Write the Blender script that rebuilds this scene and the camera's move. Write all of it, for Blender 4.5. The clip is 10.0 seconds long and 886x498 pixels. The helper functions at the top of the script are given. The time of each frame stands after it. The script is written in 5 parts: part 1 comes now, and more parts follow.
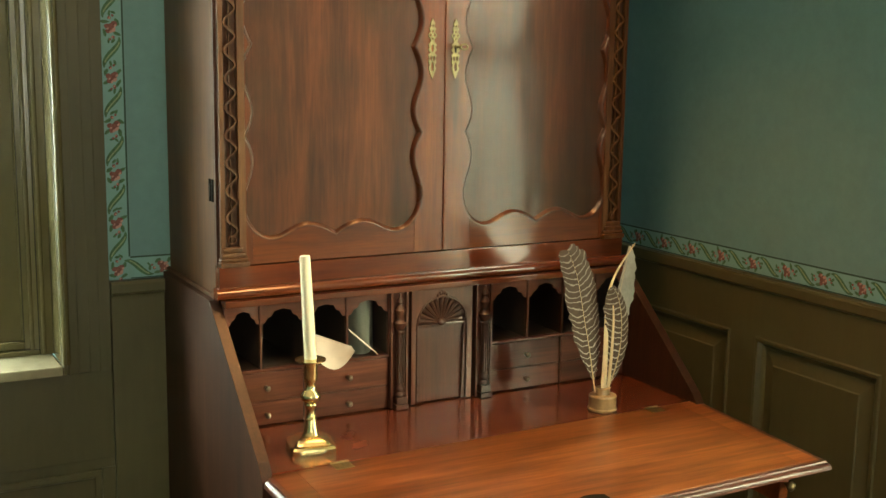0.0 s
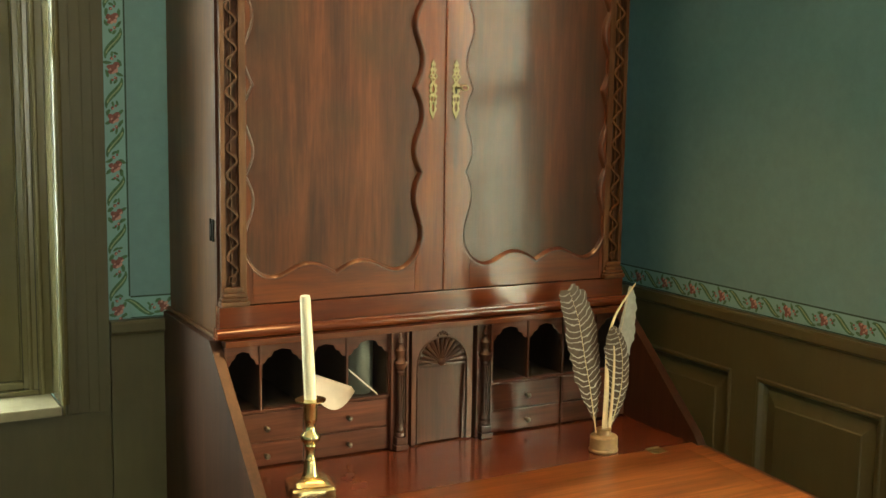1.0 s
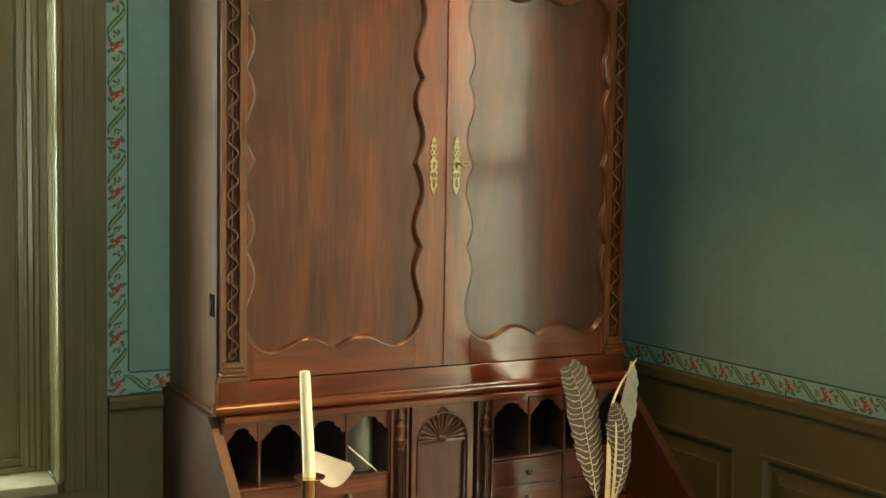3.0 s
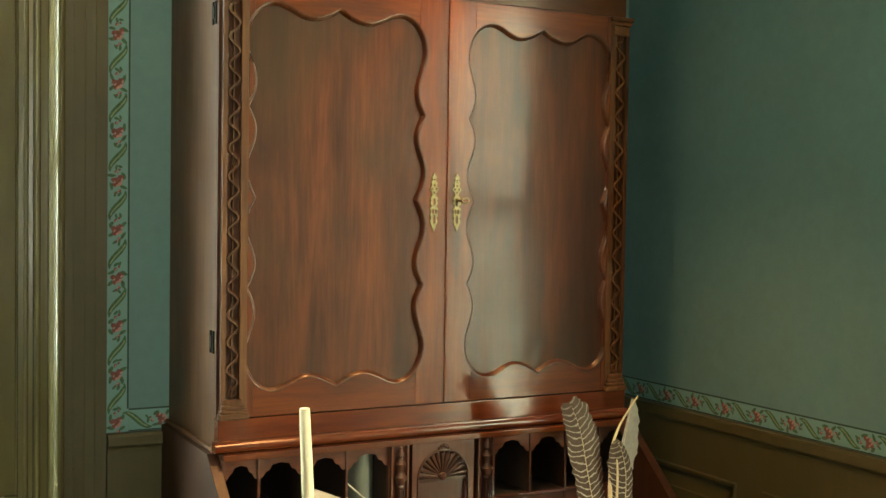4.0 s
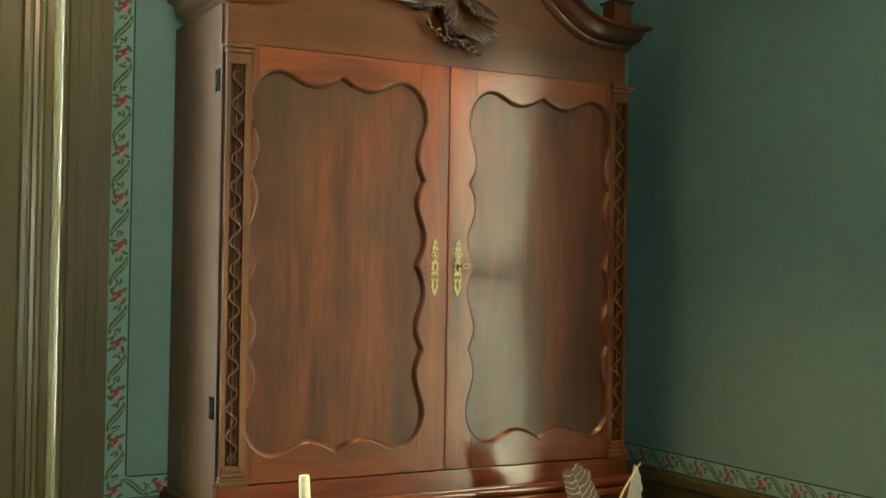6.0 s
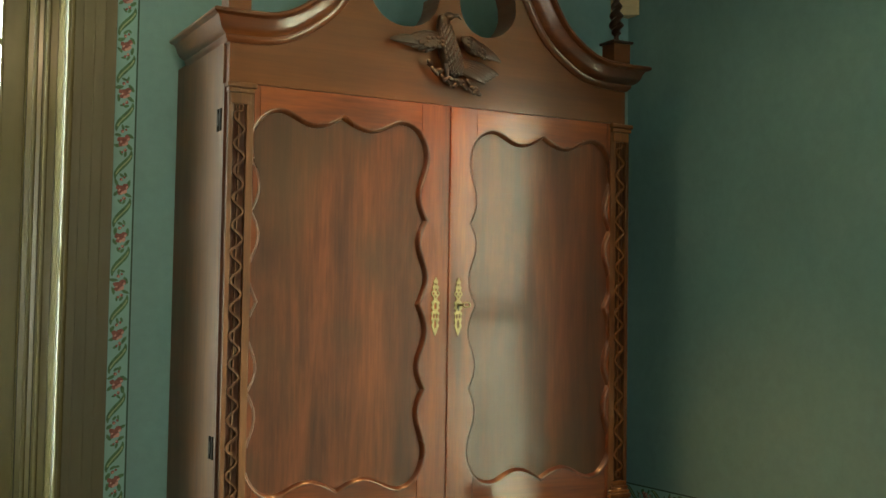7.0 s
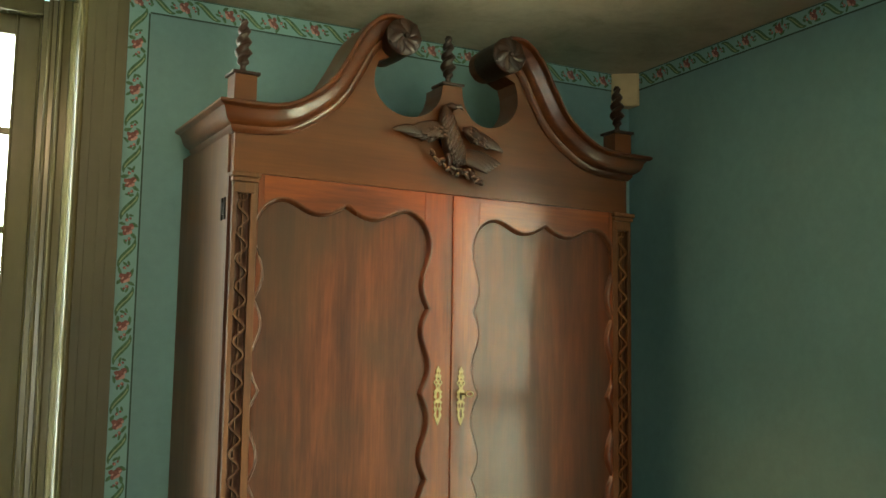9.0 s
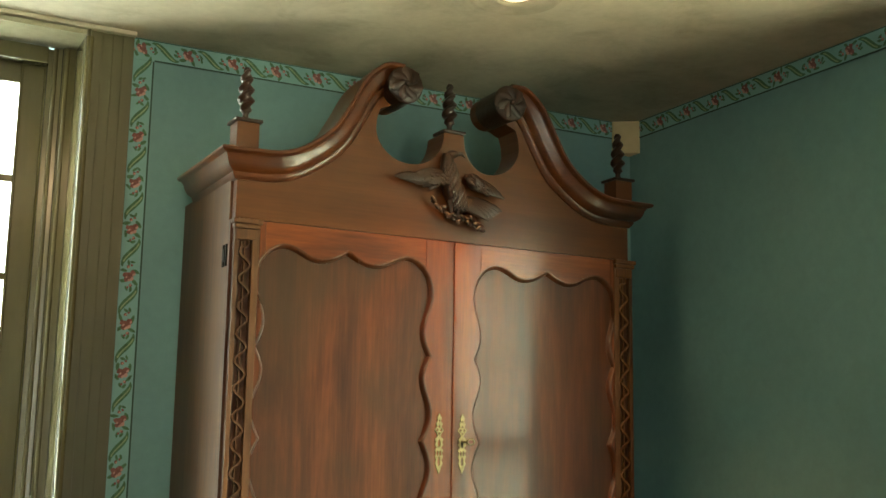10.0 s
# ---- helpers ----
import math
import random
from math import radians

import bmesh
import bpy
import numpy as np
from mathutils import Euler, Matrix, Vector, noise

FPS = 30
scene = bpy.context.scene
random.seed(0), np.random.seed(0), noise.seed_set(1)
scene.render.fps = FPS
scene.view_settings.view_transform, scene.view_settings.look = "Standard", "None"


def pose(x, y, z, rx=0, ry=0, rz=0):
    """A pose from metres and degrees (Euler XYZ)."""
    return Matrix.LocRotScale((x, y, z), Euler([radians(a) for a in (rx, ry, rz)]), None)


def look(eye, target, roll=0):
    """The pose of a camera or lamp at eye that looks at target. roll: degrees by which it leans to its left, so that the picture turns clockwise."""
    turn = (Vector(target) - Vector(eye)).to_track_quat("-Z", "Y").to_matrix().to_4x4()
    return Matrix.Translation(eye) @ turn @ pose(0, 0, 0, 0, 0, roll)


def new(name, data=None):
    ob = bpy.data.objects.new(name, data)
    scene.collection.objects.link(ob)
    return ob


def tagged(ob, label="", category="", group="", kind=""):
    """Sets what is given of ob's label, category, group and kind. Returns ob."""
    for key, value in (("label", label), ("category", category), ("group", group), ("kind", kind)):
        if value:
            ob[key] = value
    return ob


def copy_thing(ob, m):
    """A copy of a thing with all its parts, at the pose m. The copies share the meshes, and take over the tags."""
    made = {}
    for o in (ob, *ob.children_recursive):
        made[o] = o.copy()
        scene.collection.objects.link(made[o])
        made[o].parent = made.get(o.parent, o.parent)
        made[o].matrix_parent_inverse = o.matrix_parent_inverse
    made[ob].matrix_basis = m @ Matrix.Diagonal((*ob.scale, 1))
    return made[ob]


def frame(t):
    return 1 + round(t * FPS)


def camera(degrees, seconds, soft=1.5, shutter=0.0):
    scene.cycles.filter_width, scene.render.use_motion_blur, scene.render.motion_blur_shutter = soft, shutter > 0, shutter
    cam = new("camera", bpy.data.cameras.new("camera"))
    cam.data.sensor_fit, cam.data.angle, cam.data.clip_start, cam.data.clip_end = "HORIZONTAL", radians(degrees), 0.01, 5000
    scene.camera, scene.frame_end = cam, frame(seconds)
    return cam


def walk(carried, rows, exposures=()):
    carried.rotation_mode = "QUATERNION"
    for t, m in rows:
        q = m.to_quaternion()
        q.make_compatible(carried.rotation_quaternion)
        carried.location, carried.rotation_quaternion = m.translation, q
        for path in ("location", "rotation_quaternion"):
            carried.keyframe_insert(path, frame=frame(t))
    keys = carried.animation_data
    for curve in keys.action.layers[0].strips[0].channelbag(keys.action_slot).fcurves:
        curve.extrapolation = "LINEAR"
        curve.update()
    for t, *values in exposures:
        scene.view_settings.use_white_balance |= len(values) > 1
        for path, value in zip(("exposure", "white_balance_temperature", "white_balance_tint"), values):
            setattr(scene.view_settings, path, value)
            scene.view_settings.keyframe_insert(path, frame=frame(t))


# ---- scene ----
import itertools
# ---------------------------------------------------------------- camera
EYE = (0.0, 0.0, 1.58)
cam = camera(42.0, 10.0)
# seconds, then the three turns of a camera on a tripod that tilts slowly upwards
TILTS = [
    (0.0, 80.336, -0.84, -28.319), (0.5, 81.286, -0.86, -28.305), (1.0, 82.315, -0.88, -28.292),
    (1.5, 83.094, -0.89, -28.282), (2.0, 83.941, -0.89, -28.280), (2.5, 85.026, -0.89, -28.276),
    (4.0, 87.858, -0.90, -28.251), (4.5, 88.714, -0.90, -28.243), (5.0, 89.434, -0.90, -28.231),
    (6.5, 92.049, -0.88, -28.200), (7.0, 93.035, -0.88, -28.183), (7.5, 94.061, -0.88, -28.157),
    (8.0, 95.037, -0.88, -28.125), (8.5, 96.169, -0.89, -28.092), (9.0, 97.420, -0.92, -28.062),
    (9.5, 98.594, -0.94, -28.030), (10.0, 99.748, -0.96, -28.003),
]
walk(cam, [(t, pose(*EYE, rx, ry, rz)) for t, rx, ry, rz in TILTS], [(0.0, 0.09), (5.0, 0.0), (10.0, -0.03)])

# ---------------------------------------------------------------- main sizes
BACK, RIGHT, LEFT, REAR, CEIL = 2.75, 2.0875, -2.2, -2.4, 2.56
CX = 1.27                      # middle of the secretary
X0, X1 = 0.733, 1.797           # sides of its upper case
FRONT = 2.355                  # front plane of its doors
TOP = 0.762                    # writing surface

# ---------------------------------------------------------------- light
world = bpy.data.worlds.new("world")
scene.world = world
world.use_nodes = True
wn = world.node_tree.nodes
sky = wn.new("ShaderNodeTexSky")
sky.sky_type = "NISHITA"
sky.sun_disc = False
sky.sun_elevation, sky.sun_rotation = radians(48), radians(200)
wn["Background"].inputs["Strength"].default_value = 0.12
world.node_tree.links.new(sky.outputs[0], wn["Background"].inputs["Color"])


def area_lamp(name, m, sx, sy, watts, colour):
    d = bpy.data.lights.new(name, "AREA")
    d.shape, d.size, d.size_y, d.energy, d.color = "RECTANGLE", sx, sy, watts, colour
    ob = new(name, d)
    ob.matrix_world = m
    return ob


# daylight standing in the three window openings, behind their glass
area_lamp("daylight_back_window", look((-0.03, 3.30, 1.86), (0.1, 2.2, 1.6)), 1.1, 1.7, 132, (0.93, 1.0, 0.84))
area_lamp("daylight_side_window", look((2.42, 0.95, 1.52), (1.4, 0.95, 1.49)), 1.08, 1.70, 118, (1.0, 0.97, 0.64))
# soft fill from behind, through a rear window added out of view
area_lamp("rear_fill_daylight", look((-0.05, -2.95, 1.75), (0.2, -1.0, 1.65)), 1.2, 1.7, 66, (1.0, 0.97, 0.77))


def ceiling_bulb(x, y, watts, cone, aim, colour=(1.0, 0.62, 0.30)):
    d = bpy.data.lights.new("downlight_bulb", "SPOT")
    d.energy, d.color, d.spot_size, d.spot_blend, d.shadow_soft_size = watts, colour, radians(cone), 0.6, 0.15
    new("downlight_bulb", d).matrix_world = look((x, y, 2.505), aim)


# two warm lamps recessed in the ceiling, one turned towards the desk and the corner
LAMPS = ((1.253, 2.050), (0.30, 1.53))
ceiling_bulb(*LAMPS[0], 50, 92, (1.253, 2.050, 0.5), (1.0, 0.46, 0.15))
ceiling_bulb(*LAMPS[1], 21, 132, (0.98, 2.36, 1.30), (1.0, 0.68, 0.38))

# ---------------------------------------------------------------- materials
def material(name, rough=0.5, metal=0.0, coat=0.0):
    m = bpy.data.materials.new(name)
    m.use_nodes = True
    b = m.node_tree.nodes["Principled BSDF"]
    b.inputs["Roughness"].default_value, b.inputs["Metallic"].default_value = rough, metal
    b.inputs["Coat Weight"].default_value, b.inputs["Coat Roughness"].default_value = coat, 0.2
    return m, m.node_tree, b


def mapped(tree, scale, obj=True):
    tc, mp = tree.nodes.new("ShaderNodeTexCoord"), tree.nodes.new("ShaderNodeMapping")
    mp.inputs["Scale"].default_value = scale
    tree.links.new(tc.outputs["Object" if obj else "Generated"], mp.inputs[0])
    return mp.outputs[0]


def noise_tex(tree, vec, scale, detail=4.0, rough=0.55, distort=0.0):
    n = tree.nodes.new("ShaderNodeTexNoise")
    n.inputs["Scale"].default_value, n.inputs["Detail"].default_value = scale, detail
    n.inputs["Roughness"].default_value, n.inputs["Distortion"].default_value = rough, distort
    tree.links.new(vec, n.inputs["Vector"])
    return n.outputs["Fac"]


def ramp(tree, fac, stops):
    r = tree.nodes.new("ShaderNodeValToRGB")
    el = r.color_ramp.elements
    el[0].position, el[0].color = stops[0][0], (*stops[0][1], 1)
    el[1].position, el[1].color = stops[-1][0], (*stops[-1][1], 1)
    for p, c in stops[1:-1]:
        e = el.new(p)
        e.color = (*c, 1)
    tree.links.new(fac, r.inputs[0])
    return r.outputs[0]


def mix(tree, a, b, fac, mode="MIX"):
    n = tree.nodes.new("ShaderNodeMix")
    n.data_type, n.blend_type = "RGBA", mode
    for s, v in ((0, fac), (6, a), (7, b)):
        if isinstance(v, (int, float)):
            n.inputs[s].default_value = v
        elif isinstance(v, tuple):
            n.inputs[s].default_value = (*v, 1)
        else:
            tree.links.new(v, n.inputs[s])
    return n.outputs[2]


def bump(tree, b, height, strength, dist=0.002):
    n = tree.nodes.new("ShaderNodeBump")
    n.inputs["Strength"].default_value, n.inputs["Distance"].default_value = strength, dist
    tree.links.new(height, n.inputs["Height"])
    tree.links.new(n.outputs[0], b.inputs["Normal"])
    if b.inputs["Coat Weight"].default_value > 0:
        tree.links.new(n.outputs[0], b.inputs["Coat Normal"])


def wood(name, dark, mid, light, along="z", rough=0.36, coat=0.35, streak=1.0, spread=0.25, wavy=0.0, grain=0.45, fibre=0.62, figure=1.0, smoke=0.0):
    """Varnished mahogany: long streaks along one axis, fine pores, cloudy wear, each piece a little different."""
    m, t, b = material(name, rough, 0.0, coat)
    b.inputs["Specular IOR Level"].default_value = 0.28
    fine = {"x": (5.0, 110.0, 110.0), "y": (110.0, 5.0, 110.0), "z": (110.0, 110.0, 5.0)}[along]
    broad = {"x": (1.6, 13.0, 13.0), "y": (13.0, 1.6, 13.0), "z": (13.0, 13.0, 1.6)}[along]
    broad = tuple(c * figure for c in broad)
    broad_min = min(broad)
    info = t.nodes.new("ShaderNodeObjectInfo")
    shift = t.nodes.new("ShaderNodeVectorMath")
    shift.operation = "ADD"
    t.links.new(mapped(t, broad), shift.inputs[0])
    sc = t.nodes.new("ShaderNodeMath")
    sc.operation = "MULTIPLY"
    sc.inputs[1].default_value = 40.0
    t.links.new(info.outputs["Random"], sc.inputs[0])
    t.links.new(sc.outputs[0], shift.inputs[1])
    g1 = noise_tex(t, shift.outputs[0], 1.0, 5, 0.6, 0.35 * streak)
    g2 = noise_tex(t, mapped(t, fine), 1.6, 4, 0.65)
    cloud = noise_tex(t, mapped(t, (1, 1, 1)), 5.0, 3, 0.5)
    col = ramp(t, g1, [(0.30, dark), (0.5, mid), (0.72, light)])
    col = mix(t, col, ramp(t, g2, [(0.32, (0.45, 0.40, 0.38)), (0.62, (1.0, 1.0, 1.0))]), fibre, "MULTIPLY")
    mid_scale = tuple(40.0 if c > broad_min else 3.0 for c in broad)
    g3 = noise_tex(t, mapped(t, mid_scale), 1.3, 4, 0.6, 0.25)
    col = mix(t, col, ramp(t, g3, [(0.34, (0.58, 0.54, 0.52)), (0.62, (1.08, 1.06, 1.05))]), grain, "MULTIPLY")
    col = mix(t, col, ramp(t, cloud, [(0.30, (0.78, 0.74, 0.72)), (0.70, (1.06, 1.02, 1.0))]), 0.8, "MULTIPLY")
    if smoke:        # old varnish gone grey-green in patches
        dim = noise_tex(t, mapped(t, (1.0, 1.0, 0.7)), 4.2, 3, 0.5, 0.4)
        veil = ramp(t, dim, [(0.47, (0, 0, 0)), (0.72, (smoke,) * 3)])
        col = mix(t, col, (0.030, 0.020, 0.0085), veil)
    rnd = ramp(t, info.outputs["Random"], [(0.0, (1 - spread,) * 3), (1.0, (1 + spread * 0.4,) * 3)])
    col = mix(t, col, rnd, 1.0, "MULTIPLY")
    t.links.new(col, b.inputs["Base Color"])
    rr = t.nodes.new("ShaderNodeMapRange")
    rr.inputs[3].default_value, rr.inputs[4].default_value = rough * 0.9, rough * 1.12
    t.links.new(cloud, rr.inputs[0])
    t.links.new(rr.outputs[0], b.inputs["Roughness"])
    bump(t, b, g2, 0.10, 0.0006)
    if wavy:
        b.inputs["Coat Roughness"].default_value = 0.15
        big = noise_tex(t, mapped(t, (8.0, 8.0, 2.2)), 1.0, 3, 0.55)
        w = t.nodes.new("ShaderNodeBump")
        w.inputs["Strength"].default_value, w.inputs["Distance"].default_value = wavy, 0.004
        t.links.new(big, w.inputs["Height"])
        t.links.new(w.outputs[0], b.inputs["Coat Normal"])
    return m


def painted(name, col, col2, rough=0.5, relief=0.12, streaky=False, blotch=0.0):
    """Old brushed paint or distemper with faint blotches."""
    m, t, b = material(name, rough)
    big = noise_tex(t, mapped(t, (1, 1, 0.5) if streaky else (1, 1, 1)), 2.6, 5, 0.6)
    small = noise_tex(t, mapped(t, (60, 60, 5) if streaky else (40, 40, 40)), 1.0, 4, 0.6)
    c = ramp(t, big, [(0.3, col), (0.7, col2)])
    c = mix(t, c, ramp(t, small, [(0.3, (0.88,) * 3), (0.7, (1.05,) * 3)]), 0.6, "MULTIPLY")
    if blotch:
        smudge = noise_tex(t, mapped(t, (1, 1, 1)), 5.5, 7, 0.68, 0.6)
        c = mix(t, c, ramp(t, smudge, [(0.30, (0.52, 0.50, 0.44)), (0.50, (0.94, 0.94, 0.93)), (0.66, (1.06, 1.06, 1.05))]), blotch, "MULTIPLY")
    t.links.new(c, b.inputs["Base Color"])
    bump(t, b, small, relief, 0.0012)
    return m


def plain(name, col, rough=0.5, metal=0.0, var=0.15, coat=0.0, scale=30.0):
    m, t, b = material(name, rough, metal, coat)
    n = noise_tex(t, mapped(t, (1, 1, 1)), scale, 4, 0.6)
    lo, hi = tuple(c * (1 - var) for c in col), tuple(min(1, c * (1 + var)) for c in col)
    t.links.new(ramp(t, n, [(0.3, lo), (0.7, hi)]), b.inputs["Base Color"])
    bump(t, b, n, 0.06, 0.001)
    return m


MAHOG_V = wood("mahogany_upright_grain", (0.06961, 0.01529, 0.00217), (0.1638, 0.03821, 0.005428), (0.2539, 0.06687, 0.00978), "z", 0.36, 0.55, wavy=0.15)
MAHOG_H = wood("mahogany_level_grain", (0.07488, 0.0168, 0.002443), (0.1647, 0.03962, 0.005698), (0.2472, 0.06603, 0.00978), "x", 0.36, 0.55, wavy=0.15, grain=0.3)
POLISHED = wood("mahogany_polished_moulding", (0.03529, 0.009787, 0.002221), (0.07646, 0.02188, 0.004813), (0.1176, 0.038, 0.008149), "x", 0.30, 0.6, 1.0, 0.1, 0.05)
BEAD = wood("mahogany_bead", (0.055, 0.017, 0.0055), (0.115, 0.036, 0.0115), (0.18, 0.060, 0.019), "z", 0.28, 0.8)
BROAD = wood("mahogany_pediment_board", (0.05524, 0.01692, 0.003413), (0.07671, 0.02456, 0.004778), (0.09743, 0.03252, 0.006338), "x", 0.36, 0.35, 0.6, 0.1, 0.15, 0.15, 0.3)
PANEL = wood("mahogany_panel", (0.03623, 0.01046, 0.002484), (0.0945, 0.02544, 0.005152), (0.1554, 0.04416, 0.008464), "z", 0.44, 0.36, 2.2, 0.2, 0.65, 0.58, 0.52, 0.70, 0.6)
SIDE = wood("mahogany_side", (0.066, 0.0272, 0.0084), (0.118, 0.0505, 0.0155), (0.170, 0.0765, 0.0236), "z", 0.45, 0.12)
FALL = wood("mahogany_fall", (0.1707, 0.04554, 0.01295), (0.301, 0.09108, 0.0259), (0.4215, 0.1518, 0.04923), "x", 0.30, 0.5, wavy=0.12, grain=0.85)
# writing board: golden wear on red polish, side window's fading glow painted in
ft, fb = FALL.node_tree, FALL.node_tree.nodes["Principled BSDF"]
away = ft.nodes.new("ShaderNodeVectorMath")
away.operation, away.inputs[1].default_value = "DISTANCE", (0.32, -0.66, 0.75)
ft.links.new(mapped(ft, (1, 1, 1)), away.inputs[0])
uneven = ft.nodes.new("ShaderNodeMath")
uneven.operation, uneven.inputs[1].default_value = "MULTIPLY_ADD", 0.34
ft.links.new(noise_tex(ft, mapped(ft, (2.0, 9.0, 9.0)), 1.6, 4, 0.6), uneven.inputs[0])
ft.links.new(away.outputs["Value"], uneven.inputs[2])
worn_and_lit = ramp(ft, uneven.outputs[0], [(0.22, (1.42, 1.62, 1.55)), (0.52, (1.02, 1.02, 1.0)), (0.95, (0.74, 0.66, 0.62))])
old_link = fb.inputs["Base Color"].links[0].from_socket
ft.links.new(mix(ft, old_link, worn_and_lit, 1.0, "MULTIPLY"), fb.inputs["Base Color"])
DESKFLOOR = wood("mahogany_desk_floor", (0.08046, 0.01979, 0.009062), (0.1515, 0.03654, 0.01509), (0.2082, 0.05482, 0.02267), "x", 0.26, 0.9, wavy=0.08)
GALLERY = wood("mahogany_gallery", (0.0590, 0.0190, 0.0096), (0.1160, 0.0362, 0.0178), (0.164, 0.0560, 0.0275), "x", 0.36, 0.5, wavy=0.15)
GALLERY_V = wood("mahogany_gallery_upright", (0.05131, 0.01835, 0.009941), (0.1016, 0.03513, 0.01855), (0.1479, 0.05399, 0.02782), "z", 0.36, 0.5, wavy=0.15)
CARVED = wood("carved_dark_wood", (0.0090, 0.0036, 0.0015), (0.0195, 0.0074, 0.0027), (0.0315, 0.0127, 0.0046), "z", 0.32, 0.4)
ct, cb = CARVED.node_tree, CARVED.node_tree.nodes["Principled BSDF"]
bump(ct, cb, noise_tex(ct, mapped(ct, (1, 1, 1)), 130, 3, 0.6, 0.8), 0.55, 0.0022)   # gouge marks
SHELLWOOD = wood("carved_gallery_wood", (0.030, 0.0115, 0.0062), (0.060, 0.0225, 0.0115), (0.090, 0.035, 0.018), "z", 0.34, 0.5)
# darker and purpler than the board, the edge's dull reflection put into colour
LIPWOOD = wood("mahogany_dark_lip", (0.045, 0.015, 0.010), (0.085, 0.029, 0.018), (0.13, 0.050, 0.030), "x", 0.32, 0.45)
DESKSIDE = wood("mahogany_desk_side", (0.030, 0.0102, 0.0042), (0.053, 0.0188, 0.0075), (0.078, 0.029, 0.0118), "z", 0.48, 0.1)
FRETWOOD = wood("mahogany_fret_backing", (0.034, 0.0122, 0.004), (0.066, 0.023, 0.0075), (0.098, 0.036, 0.0115), "z", 0.45, 0.12)
WAISTWOOD = wood("mahogany_red_moulding", (0.072, 0.0150, 0.0042), (0.130, 0.0285, 0.0075), (0.185, 0.0460, 0.0120), "x", 0.24, 0.9, 1.0, 0.1, 0.05, 0.3, 0.4)
# the deep shade inside the pigeonholes is put into this colour
PIGEON_SHADE = plain("pigeonhole_inside_shaded", (0.030, 0.017, 0.011), 0.7)
TEAL = painted("teal_wallpaper", (0.125, 0.246, 0.254), (0.145, 0.271, 0.280), 0.75, 0.06, False, 0.12)
OLIVE = painted("olive_woodwork", (0.067, 0.060, 0.024), (0.085, 0.075, 0.032), 0.40, 0.10, True, 0.25)
TRIM = painted("olive_window_gloss", (0.105, 0.092, 0.038), (0.128, 0.112, 0.048), 0.22, 0.08, True, 0.2)
CEILING = painted("cream_ceiling", (0.43, 0.38, 0.27), (0.60, 0.54, 0.41), 0.8, 0.3, False, 0.55)
FLOORWOOD = wood("floor_boards", (0.05, 0.026, 0.014), (0.095, 0.05, 0.026), (0.14, 0.078, 0.042), "y", 0.45, 0.1)
BORDER_BG = plain("border_paper", (0.175, 0.338, 0.335), 0.75, var=0.05)
BORDER_LINE = plain("border_dark_green", (0.020, 0.055, 0.040), 0.8)
LEAF = plain("border_leaf_green", (0.055, 0.13, 0.065), 0.8, var=0.35, scale=120)
LEAF_PALE = plain("border_leaf_pale", (0.21, 0.29, 0.16), 0.8, var=0.2)
ROSE = plain("border_rose_red", (0.180, 0.066, 0.056), 0.8, var=0.35, scale=160)
ROSE_PALE = plain("border_rose_pink", (0.46, 0.24, 0.21), 0.8, var=0.2)
BRASS = plain("polished_brass", (0.70, 0.56, 0.27), 0.25, 1.0, 0.16, scale=60)
OLD_BRASS = plain("dull_brass", (0.235, 0.185, 0.092), 0.44, 1.0, 0.3, scale=90)
IRON = plain("dark_iron", (0.010, 0.009, 0.007), 0.6, 0.0)
IRON.node_tree.nodes["Principled BSDF"].inputs["Specular IOR Level"].default_value = 0.08
WAX = plain("ivory_wax", (0.80, 0.73, 0.52), 0.42, 0.0, 0.04)
PAPER = plain("old_paper", (0.55, 0.51, 0.44), 0.75, 0.0, 0.08)
PAPER_GREY = plain("grey_paper", (0.12, 0.128, 0.10), 0.8, 0.0, 0.1)
STONEWARE = plain("glazed_stoneware", (0.30, 0.19, 0.085), 0.32, 0.0, 0.3, 0.4)
QUILL = plain("quill_shaft", (0.62, 0.47, 0.27), 0.45, 0.0, 0.15)
PLASTIC = plain("cream_plastic", (0.45, 0.37, 0.20), 0.45, 0.0, 0.05)
PEWTER = plain("dull_pewter", (0.19, 0.16, 0.12), 0.40, 1.0, 0.2)
# olive gloss, coloured paler to hold the sky's sheen on sill and soffit
SILL = plain("gloss_paint_sky_sheen", (0.28, 0.26, 0.17), 0.16, 0.0, 0.1, 0.6)


